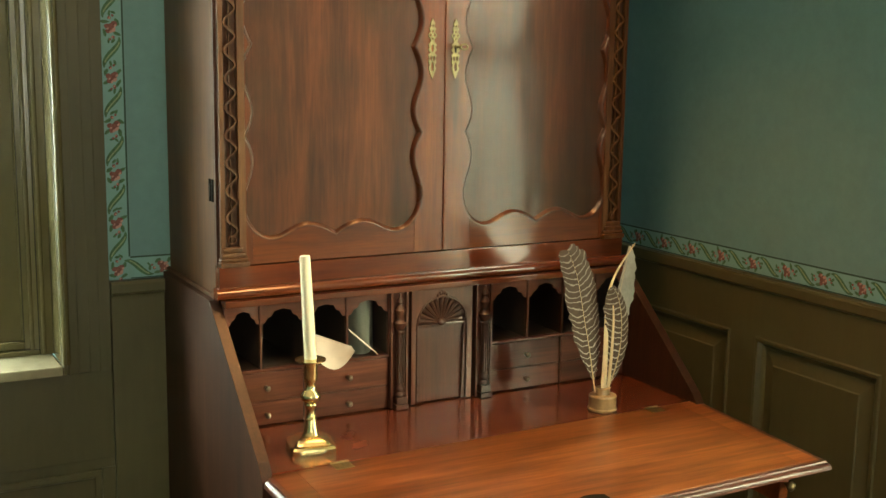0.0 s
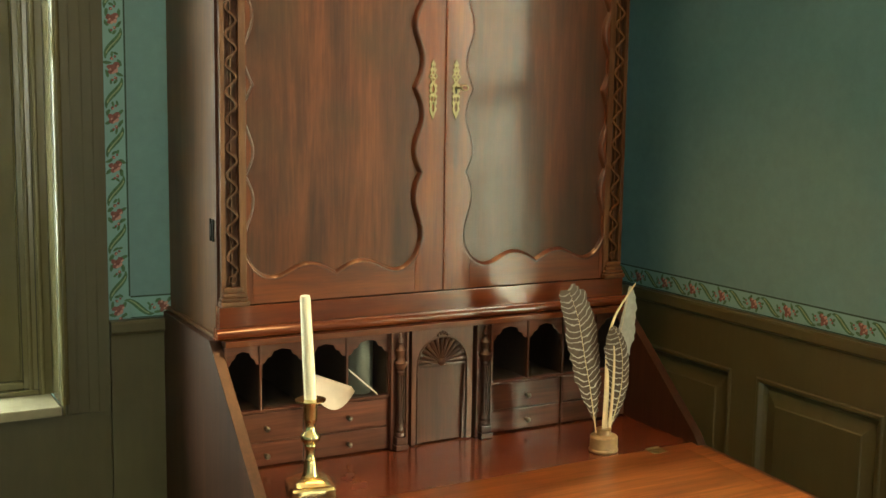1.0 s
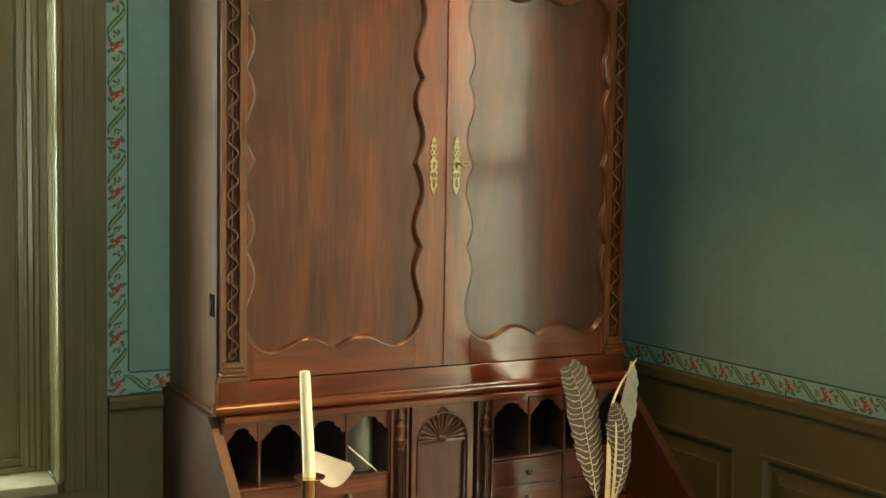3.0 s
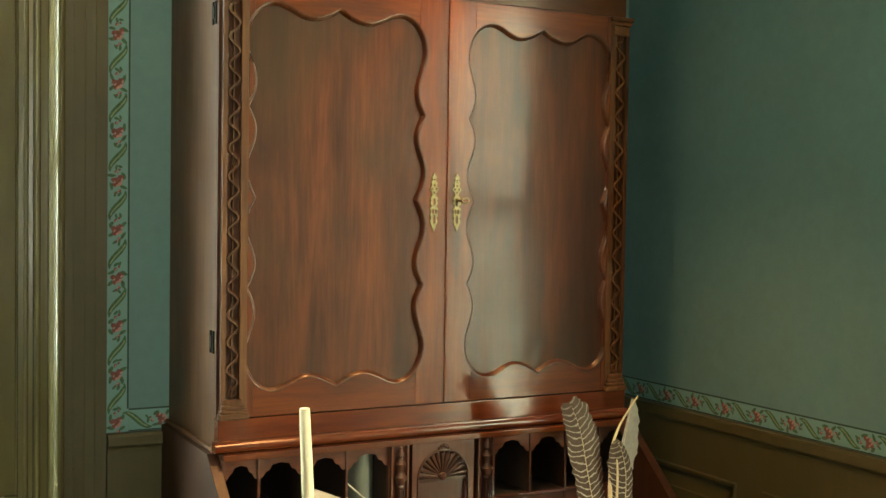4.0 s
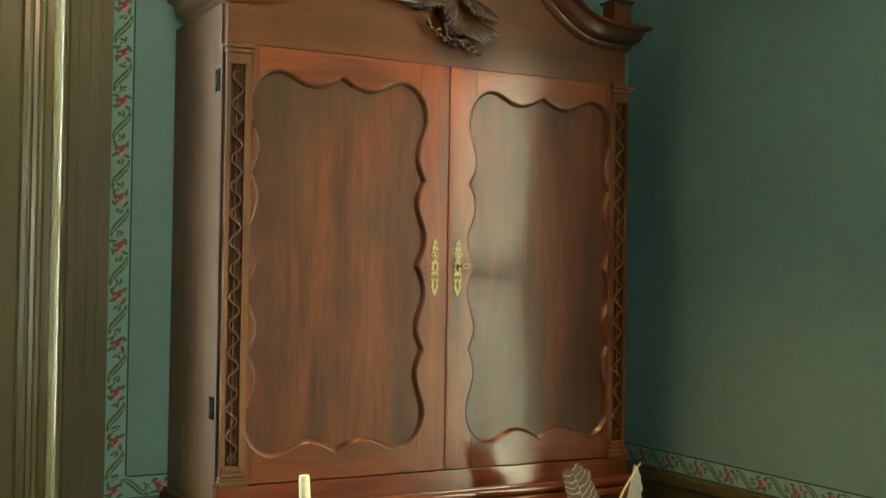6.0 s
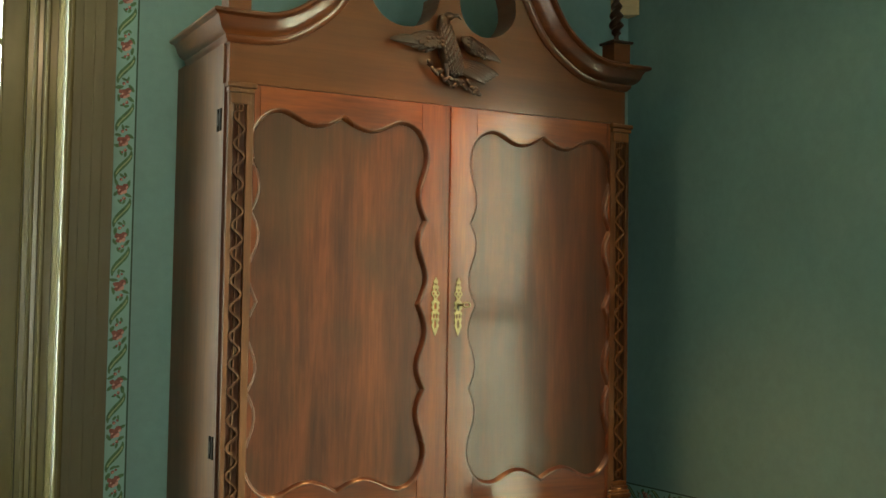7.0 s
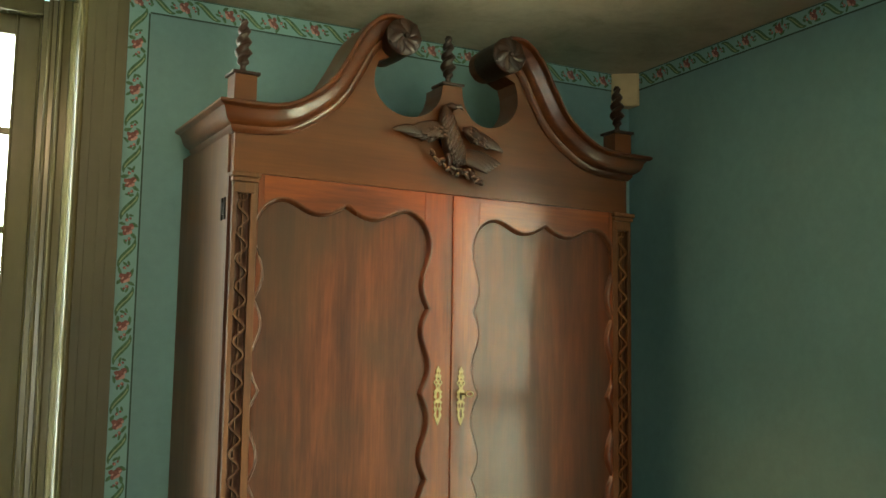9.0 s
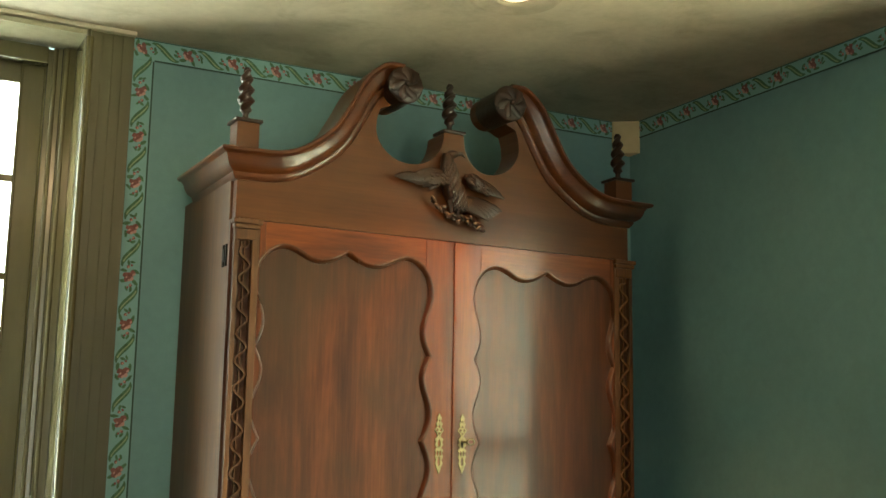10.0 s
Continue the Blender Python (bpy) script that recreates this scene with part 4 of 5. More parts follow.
def ease(knots, steps=9):
    """Runs through (position, inset, cusp) knots; steep where a cusp is."""
    out = []
    for (p, d, c), (q, e, k) in zip(knots, knots[1:]):
        for i in range(steps):
            u = i / steps
            f = math.sin(math.pi / 2 * u) if c else (1 - math.cos(math.pi / 2 * u) if k else (1 - math.cos(math.pi * u)) / 2)
            out.append((p + (q - p) * u, d + (e - d) * f))
    return out


SIDE_KNOTS = [(0.0, 0.019, True), (0.062, 0.0, False), (0.142, 0.020, False), (0.193, 0.002, True), (0.247, 0.020, False), (0.335, 0.0, False)]
TOP_KNOTS = [(0.0, 0.001, True), (0.066, 0.026, False), (0.145, 0.0, False)]


def quarter():
    q = [(HW - d, p) for p, d in ease(SIDE_KNOTS)]
    q += [(0.145 + (HW - 0.145) * math.cos(t), 0.335 + (HH - 0.335) * math.sin(t)) for t in [math.pi / 2 * k / 12 for k in range(13)]]
    q += [(p, HH - d) for p, d in reversed(ease(TOP_KNOTS))][0:]
    return q


Q = quarter()
LOOP = Q + [(-x, z) for x, z in reversed(Q[:-1])] + [(-x, -z) for x, z in Q[1:]] + [(x, -z) for x, z in reversed(Q[1:-1])]
JOINT = HW - 0.0205


def door(xc, xa, xb, handed, wide):
    """A door with scalloped stiles and rails over a recessed panel; handed: side of its hinges; wide: its panel's share of the usual width."""
    loop, joint = [(x * wide, z) for x, z in LOOP], JOINT * wide
    za, zb = 1.122, 2.0565
    d = part("bookcase_door", box(xa, xb, FRONT + 0.0112, FRONT + 0.0215, za, zb), PANEL, bc, "scalloped mahogany panel door")
    right_curve = [p for p in loop if p[0] >= joint]
    right_curve.sort(key=lambda p: p[1])
    zt = right_curve[-1][1]
    for s, edge in ((1, xb), (-1, xa)):
        pts = [(edge, za), (edge, zb), (xc + s * joint, zb)] + [(xc + s * x, ZC + z) for x, z in reversed(right_curve)] + [(xc + s * joint, za)]
        part("stile", prism(pts, FRONT, FRONT + 0.011, "y"), MAHOG_V, d)
    top_curve = sorted([p for p in loop if p[1] > 0 and abs(p[0]) < joint], key=lambda p: p[0])
    for s, edge in ((1, zb), (-1, za)):
        pts = [(xc - joint + 0.0003, edge), (xc + joint - 0.0003, edge), (xc + joint - 0.0003, ZC + s * zt)] + [(xc + x, ZC + s * z) for x, z in reversed(top_curve)] + [(xc - joint + 0.0003, ZC + s * zt)]
        part("rail", prism(pts, FRONT + 0.0003, FRONT + 0.011, "y"), MAHOG_H, d)
    path = [(xc + x, FRONT, ZC + z) for x, z in loop]
    prof = [(0.0016, -0.011), (0.0016, 0.0005), (-0.0004, 0.0007), (-0.0026, -0.0003), (-0.0048, -0.0026), (-0.0064, -0.0056), (-0.0072, -0.0088), (-0.0084, -0.0102), (-0.0084, -0.0111)]
    bm = sweep(path, [(-a, b) for a, b in prof], (0, -1, 0), True)
    part("panel_moulding", bm, BEAD, d, "carved bead round the panel", smooth=True)
    # pierced brass lock plate
    ex, ez = (1.241, 1.589) if handed < 0 else (1.301, 1.589)
    shape = [(0.067, 0.0006), (0.062, 0.0030), (0.056, 0.0062), (0.050, 0.0040), (0.044, 0.0085), (0.037, 0.0058), (0.029, 0.0112), (0.022, 0.0064), (0.015, 0.0046), (0.008, 0.0108),
             (0.002, 0.0080), (-0.004, 0.0108), (-0.010, 0.0058), (-0.016, 0.0110), (-0.022, 0.0078), (-0.031, 0.0102), (-0.038, 0.0070), (-0.045, 0.0096), (-0.053, 0.0066), (-0.060, 0.0040), (-0.068, 0.0006)]
    edge = [(p.x, p.z) for p in smooth_line([(ex + w, 0, ez + dz) for dz, w in shape], 3) + smooth_line([(ex - w, 0, ez + dz) for dz, w in reversed(shape)], 3)]

    def lozenge(dx, dz, rx, rz, n=4):
        return [(ex + dx + rx * math.cos(2 * math.pi * k / n), ez + dz + rz * math.sin(2 * math.pi * k / n)) for k in range(n)]

    bm = pierced([edge, lozenge(0, 0.050, 0.0017, 0.0034), lozenge(0, 0.0370, 0.0030, 0.0036), lozenge(0.0052, 0.0290, 0.0034, 0.0040), lozenge(-0.0052, 0.0290, 0.0034, 0.0040),
                  lozenge(0, 0.0215, 0.0024, 0.0030), lozenge(0, 0.0, 0.0036, 0.0090, 8), lozenge(0.0036, -0.0230, 0.0028, 0.0062, 8), lozenge(-0.0036, -0.0230, 0.0028, 0.0062, 8),
                  lozenge(0, -0.0415, 0.0036, 0.0110, 8)], FRONT - 0.0024, FRONT + 0.0004)
    plate = part("lock_plate", bm, OLD_BRASS, d, "pierced brass lock plate")
    if handed > 0:
        part("keyhole", prism([(ex - 0.002, ez - 0.010), (ex + 0.002, ez - 0.010), (ex + 0.002, ez), (ex + 0.0035, ez + 0.004), (ex, ez + 0.008), (ex - 0.0035, ez + 0.004), (ex - 0.002, ez)], FRONT - 0.0028, FRONT - 0.001, "y"), IRON, plate)
        bm = bmesh.new()
        bmesh.ops.create_cone(bm, cap_ends=True, segments=10, radius1=0.0028, radius2=0.0024, depth=0.026, matrix=pose(ex, FRONT - 0.014, ez + 0.004, 90, 0, 0))
        sweep([(ex + 0.008 + 0.009 * math.cos(2 * math.pi * k / 16), FRONT - 0.028, ez + 0.004 + 0.006 * math.sin(2 * math.pi * k / 16)) for k in range(16)], circle(0.0022, 7), (0, -1, 0), True, bm=bm)
        part("key", bm, OLD_BRASS, plate, "brass key left in the lock", smooth=True)


door(CX - 0.265, X0 + 0.0635, CX + 0.0065, -1, 1.02)
door(CX + 0.265, CX + 0.0085, X1 - 0.0635, 1, 0.982)
part("closing_bead", box(CX + 0.0035, CX + 0.0085, FRONT - 0.0035, FRONT - 0.0002, 1.124, 2.054, 0.0015), MAHOG_V, bc)

# fretted pilasters
for s, xa in ((1, X0), (-1, X1)):
    def bx(a, b, *r):
        lo, hi = sorted((xa + s * a, xa + s * b))
        return box(lo, hi, *r)
    pil = part("pilaster", bx(0.0, 0.0625, FRONT + 0.012, FRONT + 0.0235, 1.121, 2.0565), FRETWOOD, bc, "fretwork pilaster")
    part("strip", bx(0.006, 0.0165, FRONT - 0.001, FRONT + 0.012, 1.121, 2.0565, 0.0012), SIDE, pil)
    part("strip", bx(0.0465, 0.0625, FRONT - 0.001, FRONT + 0.012, 1.121, 2.0565, 0.0012), SIDE, pil)
    xm = xa + s * 0.0315
    bm = bmesh.new()
    pts = [(xm + 0.0118 * math.sin(2 * math.pi * k / 16), FRONT + 0.0035 + 0.0015 * math.cos(2 * math.pi * k / 16), 1.182 + k * 0.0585 / 16) for k in range(16 * 14)]
    sweep(pts, [(-0.0023, -0.004), (0.0023, -0.004), (0.0023, 0.003), (-0.0023, 0.003)], bm=bm)
    for zc_, rr in ((1.177, 0.0085), (2.005, 0.0085)):
        sweep([(xm + rr * math.cos(2 * math.pi * k / 14), FRONT + 0.004, zc_ + rr * math.sin(2 * math.pi * k / 14)) for k in range(14)], circle(0.0018, 6), (0, -1, 0), True, bm=bm)
    part("fret", bm, SIDE, pil, "wavy pierced fret")
    part("fret_rod", box(xm - 0.0016, xm + 0.0016, FRONT + 0.0045, FRONT + 0.012, 1.16, 2.018), SIDE, pil)
    base = bmesh.new()
    for a, b, za, zb, o in ((0.001, 0.066, 1.120, 1.132, 0.014), (0.003, 0.063, 1.132, 1.140, 0.010), (0.006, 0.058, 1.140, 1.150, 0.007), (0.009, 0.054, 1.150, 1.162, 0.004)):
        lo, hi = sorted((xa + s * a, xa + s * b))
        box(lo, hi, FRONT - o, FRONT + 0.012, za, zb, 0.003, bm=base)
    part("pilaster_base", base, SIDE, pil)
    cap = bmesh.new()
    for a, b, za, zb, o in ((0.0, 0.066, 2.046, 2.057, 0.012), (0.003, 0.062, 2.036, 2.046, 0.008), (0.008, 0.056, 2.012, 2.036, 0.003)):
        lo, hi = sorted((xa + s * a, xa + s * b))
        box(lo, hi, FRONT - o, FRONT + 0.012, za, zb, 0.003, bm=cap)
    part("pilaster_cap", cap, SIDE, pil)
for zc in (1.282, 1.98):
    bm = box(X0 - 0.0030, X0 + 0.002, FRONT + 0.026, FRONT + 0.036, zc - 0.024, zc + 0.024, 0.0006)
    box(X0 - 0.0030, X0 + 0.002, FRONT + 0.046, FRONT + 0.054, zc - 0.024, zc + 0.024, 0.0006, bm=bm)
    box(X0 - 0.0045, X0 + 0.002, FRONT + 0.034, FRONT + 0.048, zc - 0.013, zc + 0.013, 0.0008, bm=bm)
    part("door_hinge", bm, IRON, bc, "dark iron hinge")

# scrolled pediment
PC, PH = 1.257, 0.518
S_TOP = smooth_line([(-PH, 0, 2.204), (-0.498, 0, 2.204), (-0.434, 0, 2.208), (-0.383, 0, 2.227), (-0.320, 0, 2.275), (-0.281, 0, 2.335), (-0.241, 0, 2.406), (-0.192, 0, 2.449), (-0.145, 0, 2.453)], 7)
RC = (0.141, 2.404)
inner = [(-0.1050 + 0.0885 * math.cos(radians(a)), 2.309 + 0.079 * math.sin(radians(a))) for a in range(184, 341, 6)]
half = [(p.x, p.z - 0.004) for p in S_TOP] + [(-RC[0] + 0.040 * math.cos(radians(a)), RC[1] + 0.040 * math.sin(radians(a))) for a in range(72, -126, -18)] + [(-0.184, 2.352), (-0.1915, 2.328)] + inner + [(-0.0170, 2.300), (-0.0155, 2.318)]
NECK = 0.011                    # the middle stem stands a little off centre
right_half = [(-x, z) for x, z in reversed(half)]
right_half = [(x + 2 * NECK * max(0.0, 1 - (x - 0.0155) / 0.09), z) if z < 2.33 and x < 0.11 else (x, z) for x, z in right_half]
outline = [(-PH, 2.0578)] + half + right_half + [(PH, 2.0578)]
part("tympanum", prism([(PC + x, z) for x, z in outline], FRONT, FRONT + 0.085, "y"), BROAD, bc, "broad board of the pediment with scroll cut-outs")
CROWN = [(a, b * 0.74) for a, b in [(0.0, 0.0), (0.0, 0.062), (-0.003, 0.067), (-0.008, 0.067), (-0.011, 0.062), (-0.013, 0.052), (-0.020, 0.045), (-0.030, 0.041), (-0.039, 0.034), (-0.045, 0.023), (-0.047, 0.017), (-0.051, 0.017), (-0.056, 0.013), (-0.062, 0.006), (-0.062, 0.0)]]
for s in (-1, 1):
    up = (0, -1, 0)
    path = [(PC + p.x, FRONT, p.z) for p in S_TOP]
    bm = sweep(path, CROWN, up)
    bm.verts.ensure_lookup_table()
    for k, (a, b) in enumerate(CROWN):
        bm.verts[k].co.x -= b
    if s > 0:
        for v in bm.verts:
            v.co.x = 2 * PC - v.co.x
    part("scroll_moulding", bm, POLISHED, bc, "swan-neck moulding", smooth=True)
    bm = bmesh.new()
    xs = PC + s * PH
    r0 = [bm.verts.new((xs + s * b, FRONT - b, 2.204 + a)) for a, b in CROWN]
    r1 = [bm.verts.new((xs + s * b, 2.665, 2.204 + a)) for a, b in CROWN]
    for k in range(len(CROWN)):
        j = (k + 1) % len(CROWN)
        bm.faces.new((r0[k], r0[j], r1[j], r1[k]))
    bm.faces.new(r1)
    part("cornice_return", bm, POLISHED, bc, smooth=True)
    rx, rz = PC + s * RC[0], RC[1]
    bm = bmesh.new()
    bmesh.ops.create_cone(bm, cap_ends=True, segments=28, radius1=0.042, radius2=0.042, depth=0.098, matrix=pose(rx, FRONT + 0.004, rz, 90, 0, 0))
    vol = part("volute", bm, CARVED, bc, smooth=True)
    bm = bmesh.new()
    ball(rx, FRONT - 0.043, rz, 0.0445, 0.011, 0.0445, 0, 24, bm=bm)
    for k in range(7):
        th = 2 * math.pi * k / 7
        arc = [(rx + r * math.cos(th + tw), FRONT - 0.0545 + 0.13 * r * r / 0.044, rz + r * math.sin(th + tw)) for r, tw in ((0.007, 0.0), (0.015, 0.35), (0.024, 0.62), (0.033, 0.80), (0.041, 0.90))]
        part("petal", sweep(arc, circle(0.0090, 8, 0.38), sizes=[0.4, 0.75, 1.0, 1.1, 0.6]), CARVED, vol, smooth=True)
    ball(rx, FRONT - 0.057, rz, 0.007, 0.007, 0.007, 0, 10, bm=bm)
    part("rosette", bm, CARVED, vol, "carved swirling rosette", smooth=True)


def finial(x, y, z, zt, w):
    """A square plinth with a cap and a spiral flame."""
    f = part("finial_plinth", box(x - w, x + w, y - w, y + w, z, zt, 0.001), BROAD, bc)
    part("plinth_cap", box(x - w - 0.006, x + w + 0.006, y - w - 0.006, y + w + 0.006, zt, zt + 0.007, 0.002), CARVED, f)
    bm = bmesh.new()
    rings, n, h, z0 = [], 18, 0.122, zt + 0.007
    prof = [(0.0, 0.010), (0.06, 0.0075), (0.12, 0.006), (0.17, 0.009), (0.30, 0.0150), (0.45, 0.0150), (0.62, 0.0135), (0.80, 0.0110), (0.93, 0.0085), (1.0, 0.004)]
    for i in range(45):
        u = i / 44
        r = float(np.interp(u, [p for p, _ in prof], [q for _, q in prof]))
        amp = 0.30 if u > 0.17 else 0.0
        rings.append([bm.verts.new((x + r * (1 + amp * math.cos(2 * (2 * math.pi * k / n) - u * 31)) * math.cos(2 * math.pi * k / n),
                                    y + r * (1 + amp * math.cos(2 * (2 * math.pi * k / n) - u * 31)) * math.sin(2 * math.pi * k / n), z0 + u * h)) for k in range(n)])
    for a, b in zip(rings, rings[1:]):
        for k in range(n):
            bm.faces.new((a[k], a[(k + 1) % n], b[(k + 1) % n], b[k]))
    bm.faces.new(rings[0])
    bm.faces.new(rings[-1])
    part("flame_finial", bm, CARVED, f, "dark carved spiral flame", smooth=True)


finial(0.747, FRONT - 0.012, 2.195, 2.262, 0.025)
finial(1.741, FRONT - 0.012, 2.195, 2.255, 0.025)
finial(PC + NECK, FRONT + 0.024, 2.316, 2.320, 0.024)

# carved bird on the pediment, one piece
bm = bmesh.new()
EY = FRONT - 0.010
body = smooth_line([(1.244, 0, 2.262), (1.243, 0, 2.235), (1.250, 0, 2.205), (1.262, 0, 2.170), (1.272, 0, 2.140), (1.274, 0, 2.122)], 5)
sizes = np.interp(np.linspace(0, 1, len(body)), [0, 0.15, 0.35, 0.6, 0.85, 1], [0.8, 1.0, 1.35, 1.6, 1.25, 0.4])
sweep([(p.x, EY - 0.006, p.z) for p in body], circle(0.0165, 12, 0.9), bm=bm, sizes=list(sizes))
ball(1.253, EY - 0.014, 2.262, 0.015, 0.011, 0.009, 0, 12, bm=bm)
sweep([(1.262, EY - 0.014, 2.263), (1.276, EY - 0.015, 2.266), (1.287, EY - 0.013, 2.258)], circle(0.006, 8), bm=bm, sizes=[1, 0.75, 0.3])


def plume(a, b, w, dy, lift=0.006):
    p, q = Vector((a[0], EY + dy, a[1])), Vector((b[0], EY + dy - lift, b[1]))
    path = [p.lerp(q, i / 6) + Vector((0, 0, 0.004 * math.sin(math.pi * i / 6))) for i in range(7)]
    sweep(path, circle(w * 1.25, 8, 0.5), bm=bm, sizes=[0.5, 0.85, 1.0, 1.0, 0.9, 0.65, 0.2])


for k in range(6):      # spread wing
    plume((1.238 - 0.010 * k, 2.206 - 0.003 * k), (1.196 - 0.019 * k, 2.172 + 0.0035 * k), 0.0095, -0.002 - 0.002 * k)
for k in range(4):
    plume((1.236, 2.212 - 0.006 * k), (1.150 + 0.012 * k, 2.200 - 0.006 * k), 0.0095, -0.010 - 0.002 * k)
for k in range(6):      # folded wing
    plume((1.292 + 0.004 * k, 2.216 - 0.005 * k), (1.398 - 0.016 * k, 2.172 + 0.001 * k), 0.0105, -0.002 - 0.003 * k)
ball(1.222, EY - 0.010, 2.198, 0.024, 0.011, 0.015, 10, 12, bm=bm)
ball(1.312, EY - 0.016, 2.200, 0.026, 0.012, 0.019, 35, 12, bm=bm)
for k in range(5):      # tail
    plume((1.285 - 0.002 * k, 2.160 - 0.004 * k), (1.392 - 0.010 * k, 2.140 - 0.0065 * k), 0.0095, -0.002 - 0.002 * k)
for i in range(5, len(body) - 3):      # breast feathers
    p, r = body[i], 0.0165 * float(sizes[i])
    for f in (-0.7, -0.25, 0.25, 0.7):
        f += 0.22 * (i % 2)
        ball(p.x + f * r, EY - 0.006 - r * 0.86 * math.sqrt(max(0.0, 1 - f * f)), p.z, 0.0042, 0.0026, 0.0075, 15, 8, bm=bm)
for dx in (1.248, 1.266):
    sweep([(dx, EY - 0.010, 2.150), (dx + 0.002, EY - 0.013, 2.135), (dx + 0.004, EY - 0.012, 2.120)], circle(0.007, 8), bm=bm, sizes=[1.2, 0.9, 0.6])
branch = smooth_line([(1.203, 0, 2.147), (1.232, 0, 2.128), (1.262, 0, 2.112), (1.292, 0, 2.108), (1.318, 0, 2.106), (1.333, 0, 2.094)], 4)
sweep([(p.x, EY - 0.006, p.z) for p in branch], circle(0.0035, 6), bm=bm)
rb = random.Random(3)
for i, p in enumerate(branch[1:]):
    ball(p.x + rb.uniform(-0.004, 0.004), EY - 0.008 - rb.uniform(0, 0.006), p.z + rb.choice((-0.006, 0.005)), 0.010, 0.004, 0.0055, rb.uniform(-60, 60), 8, bm=bm)
for i in range(4):      # small feathers over the wings
    for j in range(3):
        ball(1.236 - 0.013 * i, EY - 0.021, 2.207 - 0.009 * j - 0.002 * i, 0.0082, 0.004, 0.0050, 20, 8, bm=bm)
        ball(1.302 + 0.014 * i, EY - 0.027 + 0.003 * i, 2.211 - 0.009 * j - 0.006 * i, 0.0085, 0.004, 0.0050, 35, 8, bm=bm)
part("carved_ornament", bm, CARVED, bc, "dark carved bird with spread wings holding a branch", smooth=True)

# ---------------------------------------------------------------- things on the desk
cs = thing("candlestick", (0.865, 2.155, TOP), "polished brass candlestick with a square foot on the desk", "candlestick")
QX, QY = 0.862, 2.156
bm = bmesh.new()
tiers = [(0.048, 0.0), (0.0485, 0.010), (0.045, 0.015), (0.038, 0.0165), (0.034, 0.022), (0.024, 0.028), (0.017, 0.030)]
rings = []
for r, dz in tiers:
    pts = []
    for k in range(32):
        th = 2 * math.pi * k / 32 + radians(-12)
        c, s_ = math.cos(2 * math.pi * k / 32), math.sin(2 * math.pi * k / 32)
        q = (abs(c) ** 8 + abs(s_) ** 8) ** (-1 / 8)
        pts.append(bm.verts.new((QX + r * q * math.cos(th), QY + r * q * math.sin(th), TOP + dz)))
    rings.append(pts)
for a, b in zip(rings, rings[1:]):
    for k in range(32):
        bm.faces.new((a[k], a[(k + 1) % 32], b[(k + 1) % 32], b[k]))
bm.faces.new(rings[0])
bm.faces.new(rings[-1])
part("foot", bm, BRASS, cs, smooth=True)
stem = [(0.015, 0.028), (0.0165, 0.031), (0.0135, 0.036), (0.0115, 0.048), (0.0105, 0.058), (0.0095, 0.062), (0.0105, 0.065), (0.0085, 0.068), (0.0080, 0.080), (0.0095, 0.090), (0.0110, 0.094), (0.0100, 0.098),
        (0.0165, 0.106), (0.0180, 0.112), (0.0165, 0.118), (0.0110, 0.124), (0.0090, 0.132), (0.0085, 0.140), (0.0110, 0.146), (0.0120, 0.150), (0.0125, 0.152), (0.0125, 0.182), (0.0140, 0.186), (0.0265, 0.1885), (0.0268, 0.1915), (0.0120, 0.1925)]
part("stem", lathe([(r * 1.2, TOP + z) for r, z in stem], QX, QY, 28), BRASS, cs, smooth=True)
ca = thing("candle", (QX, QY, TOP + 0.192), "tall ivory tapered wax candle, slightly leaning", "candle")
bm = lathe([(0.0128, 0.0), (0.0126, 0.06), (0.0117, 0.14), (0.0108, 0.211), (0.0098, 0.216), (0.004, 0.2175)], 0, 0, 24)
bmesh.ops.transform(bm, matrix=Matrix.Translation((QX, QY, TOP + 0.1922)) @ pose(0, 0, 0, 0, -3.0, 0), verts=bm.verts)
part("taper", bm, WAX, ca, smooth=True)

ink = thing("inkwell", (1.573, 2.108, TOP), "small turned brown inkwell holding quills", "inkwell")
bm = lathe([(0.0335, 0.0), (0.0345, 0.002), (0.0345, 0.005), (0.0325, 0.007), (0.0322, 0.030), (0.0330, 0.033), (0.0310, 0.036), (0.0190, 0.038), (0.0165, 0.042), (0.0170, 0.051), (0.0180, 0.053), (0.0120, 0.0535)], 0, 0, 32)
bmesh.ops.translate(bm, verts=bm.verts, vec=(1.573, 2.108, TOP))
part("pot", bm, STONEWARE, ink, smooth=True)


ACROSS = (-1, -0.78, -0.55, -0.3, 0, 0.3, 0.55, 0.78, 1)


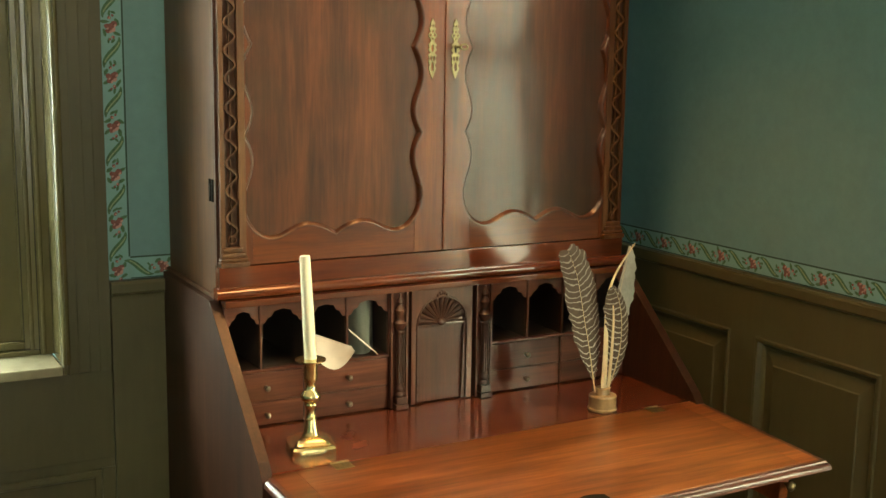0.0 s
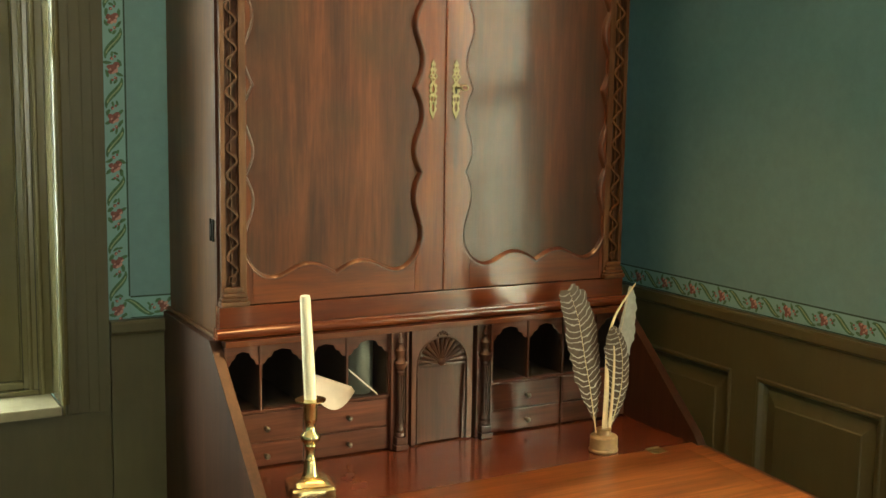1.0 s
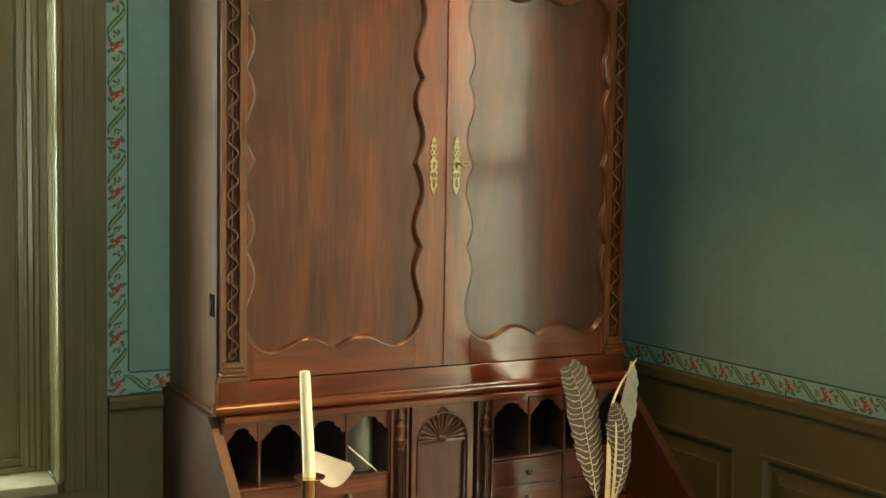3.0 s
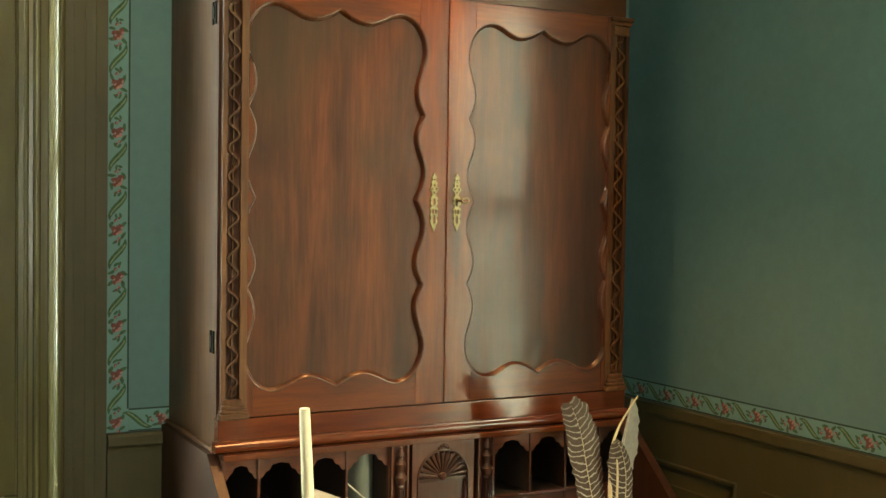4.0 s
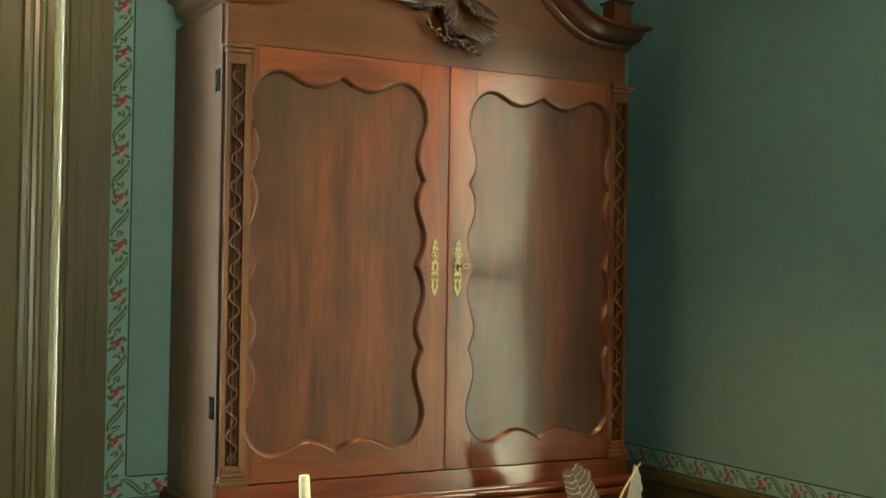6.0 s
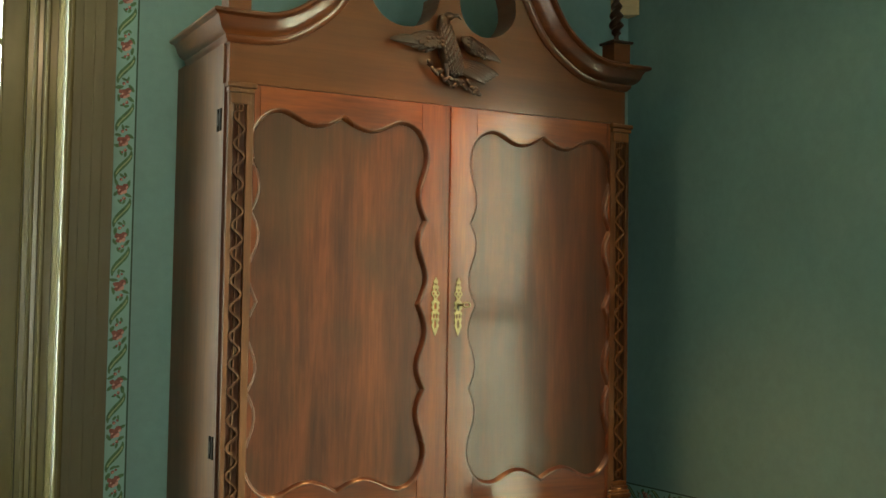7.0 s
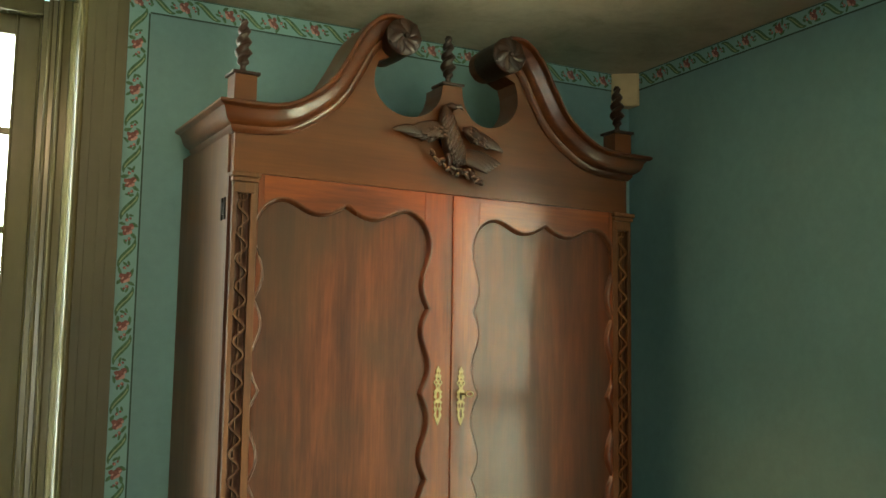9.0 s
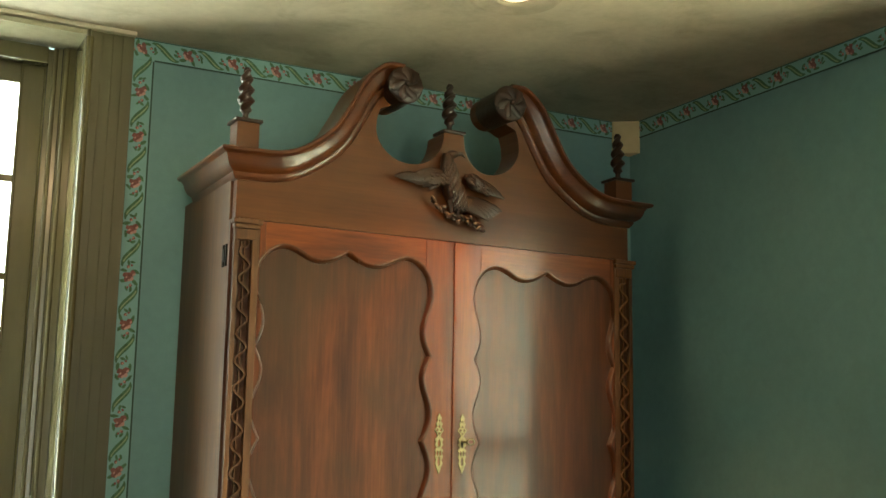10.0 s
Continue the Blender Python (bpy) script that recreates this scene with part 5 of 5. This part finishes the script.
def feather(name, spine, left, right, mat, label, y_tip, shaft=0.0016):
    """A vane either side of a curved shaft; spine: (x, z); left and right: the vane's widths down the shaft."""
    f = thing(name, (spine[0][0], 2.108, TOP + 0.05), label, "feather", "quills in the inkwell")
    line = smooth_line([(x, 2.108 + y_tip * i / (len(spine) - 1), z) for i, (x, z) in enumerate(spine)], 10)
    n = len(line)
    us = np.linspace(0, 1, n)
    wl, wr = np.interp(us, np.linspace(0, 1, len(left)), left), np.interp(us, np.linspace(0, 1, len(right)), right)
    rnd = random.Random(len(name) + n)
    bm = bmesh.new()
    rows = []
    for i, p in enumerate(line):
        q, o = line[min(i + 1, n - 1)], line[max(i - 1, 0)]
        d = (q - o).normalized()
        side = Vector((d.z, 0, -d.x))
        slope = d * 0.35
        jl, jr = (1 + rnd.uniform(-0.14, 0.08)), (1 + rnd.uniform(-0.14, 0.08))
        row = []
        for f_ in ACROSS:
            w = wl[i] * jl if f_ < 0 else wr[i] * jr
            row.append(p + side * (f_ * w) + slope * (abs(f_) * w) + Vector((0, 0.25 * abs(f_) * w, 0)))
        rows.append(row)
    run = [0.0]
    for p, q in zip(line, line[1:]):
        run.append(run[-1] + (q - p).length)
    uv = bm.loops.layers.uv.new("down_the_shaft")
    for dy in (0, 0.0008):
        grid = [[bm.verts.new(c + Vector((0, dy, 0))) for c in row] for row in rows]
        for i, (a, b) in enumerate(zip(grid, grid[1:])):
            for k in range(len(ACROSS) - 1):
                if (a[k].co - a[k + 1].co).length > 1e-5 or (b[k].co - b[k + 1].co).length > 1e-5:
                    face = bm.faces.new((a[k], a[k + 1], b[k + 1], b[k]))
                    for loop, (j, c) in zip(face.loops, ((i, k), (i, k + 1), (i + 1, k + 1), (i + 1, k))):
                        e = abs(ACROSS[c])
                        half = 0.009 if ACROSS[k] + ACROSS[k + 1] > 0 else 0.0
                        loop[uv].uv = (run[j] + 0.006 * (1 - (2 * e - 1) ** 2) - 0.003 * e + half * 0.8, j / (n - 1))
    part("vane", bm, mat, f, smooth=True)
    part("shaft", sweep([p + Vector((0, -0.0012, 0)) for p in line], circle(shaft, 6), bm=None, sizes=list(np.linspace(1.1, 0.05, n))), QUILL, f, smooth=True)
    return f


feather("turkey_feather", [(1.550, 0.806), (1.544, 0.850), (1.536, 0.905), (1.521, 0.980), (1.500, 1.080), (1.474, 1.144)],
        [0, 0.0, 0.012, 0.026, 0.032, 0.034, 0.034, 0.030, 0.018], [0, 0.004, 0.022, 0.038, 0.048, 0.053, 0.051, 0.042, 0.018], BARRED, "brown turkey feather with pale bars", 0.02)
feather("turkey_feather", [(1.584, 0.806), (1.599, 0.850), (1.611, 0.910), (1.609, 0.975), (1.594, 1.030), (1.574, 1.058)],
        [0, 0.010, 0.028, 0.036, 0.040, 0.040, 0.034, 0.024, 0.006], [0, 0.010, 0.020, 0.025, 0.026, 0.022, 0.016, 0.010, 0.004], BARRED, "brown turkey feather with pale bars, curled", -0.02)
feather("grey_feather", [(1.585, 0.806), (1.597, 0.880), (1.612, 0.960), (1.640, 1.050), (1.668, 1.136)],
        [0, 0, 0, 0.006, 0.006, 0.004, 0.002], [0, 0, 0.030, 0.052, 0.056, 0.044, 0.004], GREY_FEATHER, "plain grey feather standing in the inkwell", 0.045)
q = thing("quill", (1.575, 2.1, TOP + 0.05), "stripped tan quill pen", "quill", "quills in the inkwell")
line = smooth_line([(1.571, 2.104, 0.806), (1.575, 2.106, 0.90), (1.577, 2.11, 0.98), (1.588, 2.12, 1.035), (1.618, 2.13, 1.085), (1.674, 2.14, 1.145)], 6)
part("shaft", sweep(line, circle(0.0075, 8, 0.4), sizes=list(np.linspace(1.1, 0.25, len(line)))), QUILL, q, smooth=True)
q2 = thing("quill", (1.585, 2.1, TOP + 0.05), "stripped tan quill pen", "quill", "quills in the inkwell")
line = smooth_line([(1.584, 2.104, 0.806), (1.588, 2.100, 0.90), (1.588, 2.098, 0.98), (1.583, 2.098, 1.03)], 6)
part("shaft", sweep(line, circle(0.0055, 8, 0.5), sizes=list(np.linspace(1.0, 0.3, len(line)))), QUILL, q2, smooth=True)


def sheet(name, rows, mat, label):
    """A thin curled sheet from a few rows of points."""
    bm = bmesh.new()
    for dy in (0.0, 0.0007):
        g = [[bm.verts.new((x, y + dy, z)) for x, y, z in r] for r in rows]
        for a, b in zip(g, g[1:]):
            for k in range(len(a) - 1):
                bm.faces.new((a[k], a[k + 1], b[k + 1], b[k]))
    ob = part(name, bm, mat, None, label, True, category="paper")
    return ob


rows = []
for i in range(13):
    # lies in the pigeonhole, bends over its edge and curls up again at one corner
    u = i / 12
    row = []
    for j in range(9):
        v = j / 8
        sag = 0.058 * u ** 1.4 * (1 - v ** 2.2) + 0.010 * math.sin(math.pi * v) * u
        row.append((0.926 + 0.088 * v + 0.010 * u * (1 - v), 2.372 - 0.082 * v - 0.076 * u * (1 - v) - 0.018 * u * u, 0.962 - 0.030 * v - sag - 0.006 * u * v))
    rows.append(row)
sheet("letter_sheet", rows, PAPER, "curled cream letter hanging out of a pigeonhole")
rows = [[(1.027 + 0.092 * u, 2.405 - 0.052 * math.sin(math.pi * u), SH + 0.004 + 0.125 * v) for v in (0, 0.35, 0.7, 1)] for u in [k / 10 for k in range(11)]]
sheet("rolled_paper", rows, PAPER_GREY, "grey rolled paper standing in a pigeonhole")
rows = [[(1.028 + 0.072 * v, 2.345 - 0.012 * u, SH + 0.072 - 0.064 * v - 0.006 * u) for v in (0, 0.3, 0.6, 1)] for u in (0, 0.5, 1)]
sheet("folded_letter", rows, PAPER, "pale folded letter leaning in a pigeonhole")
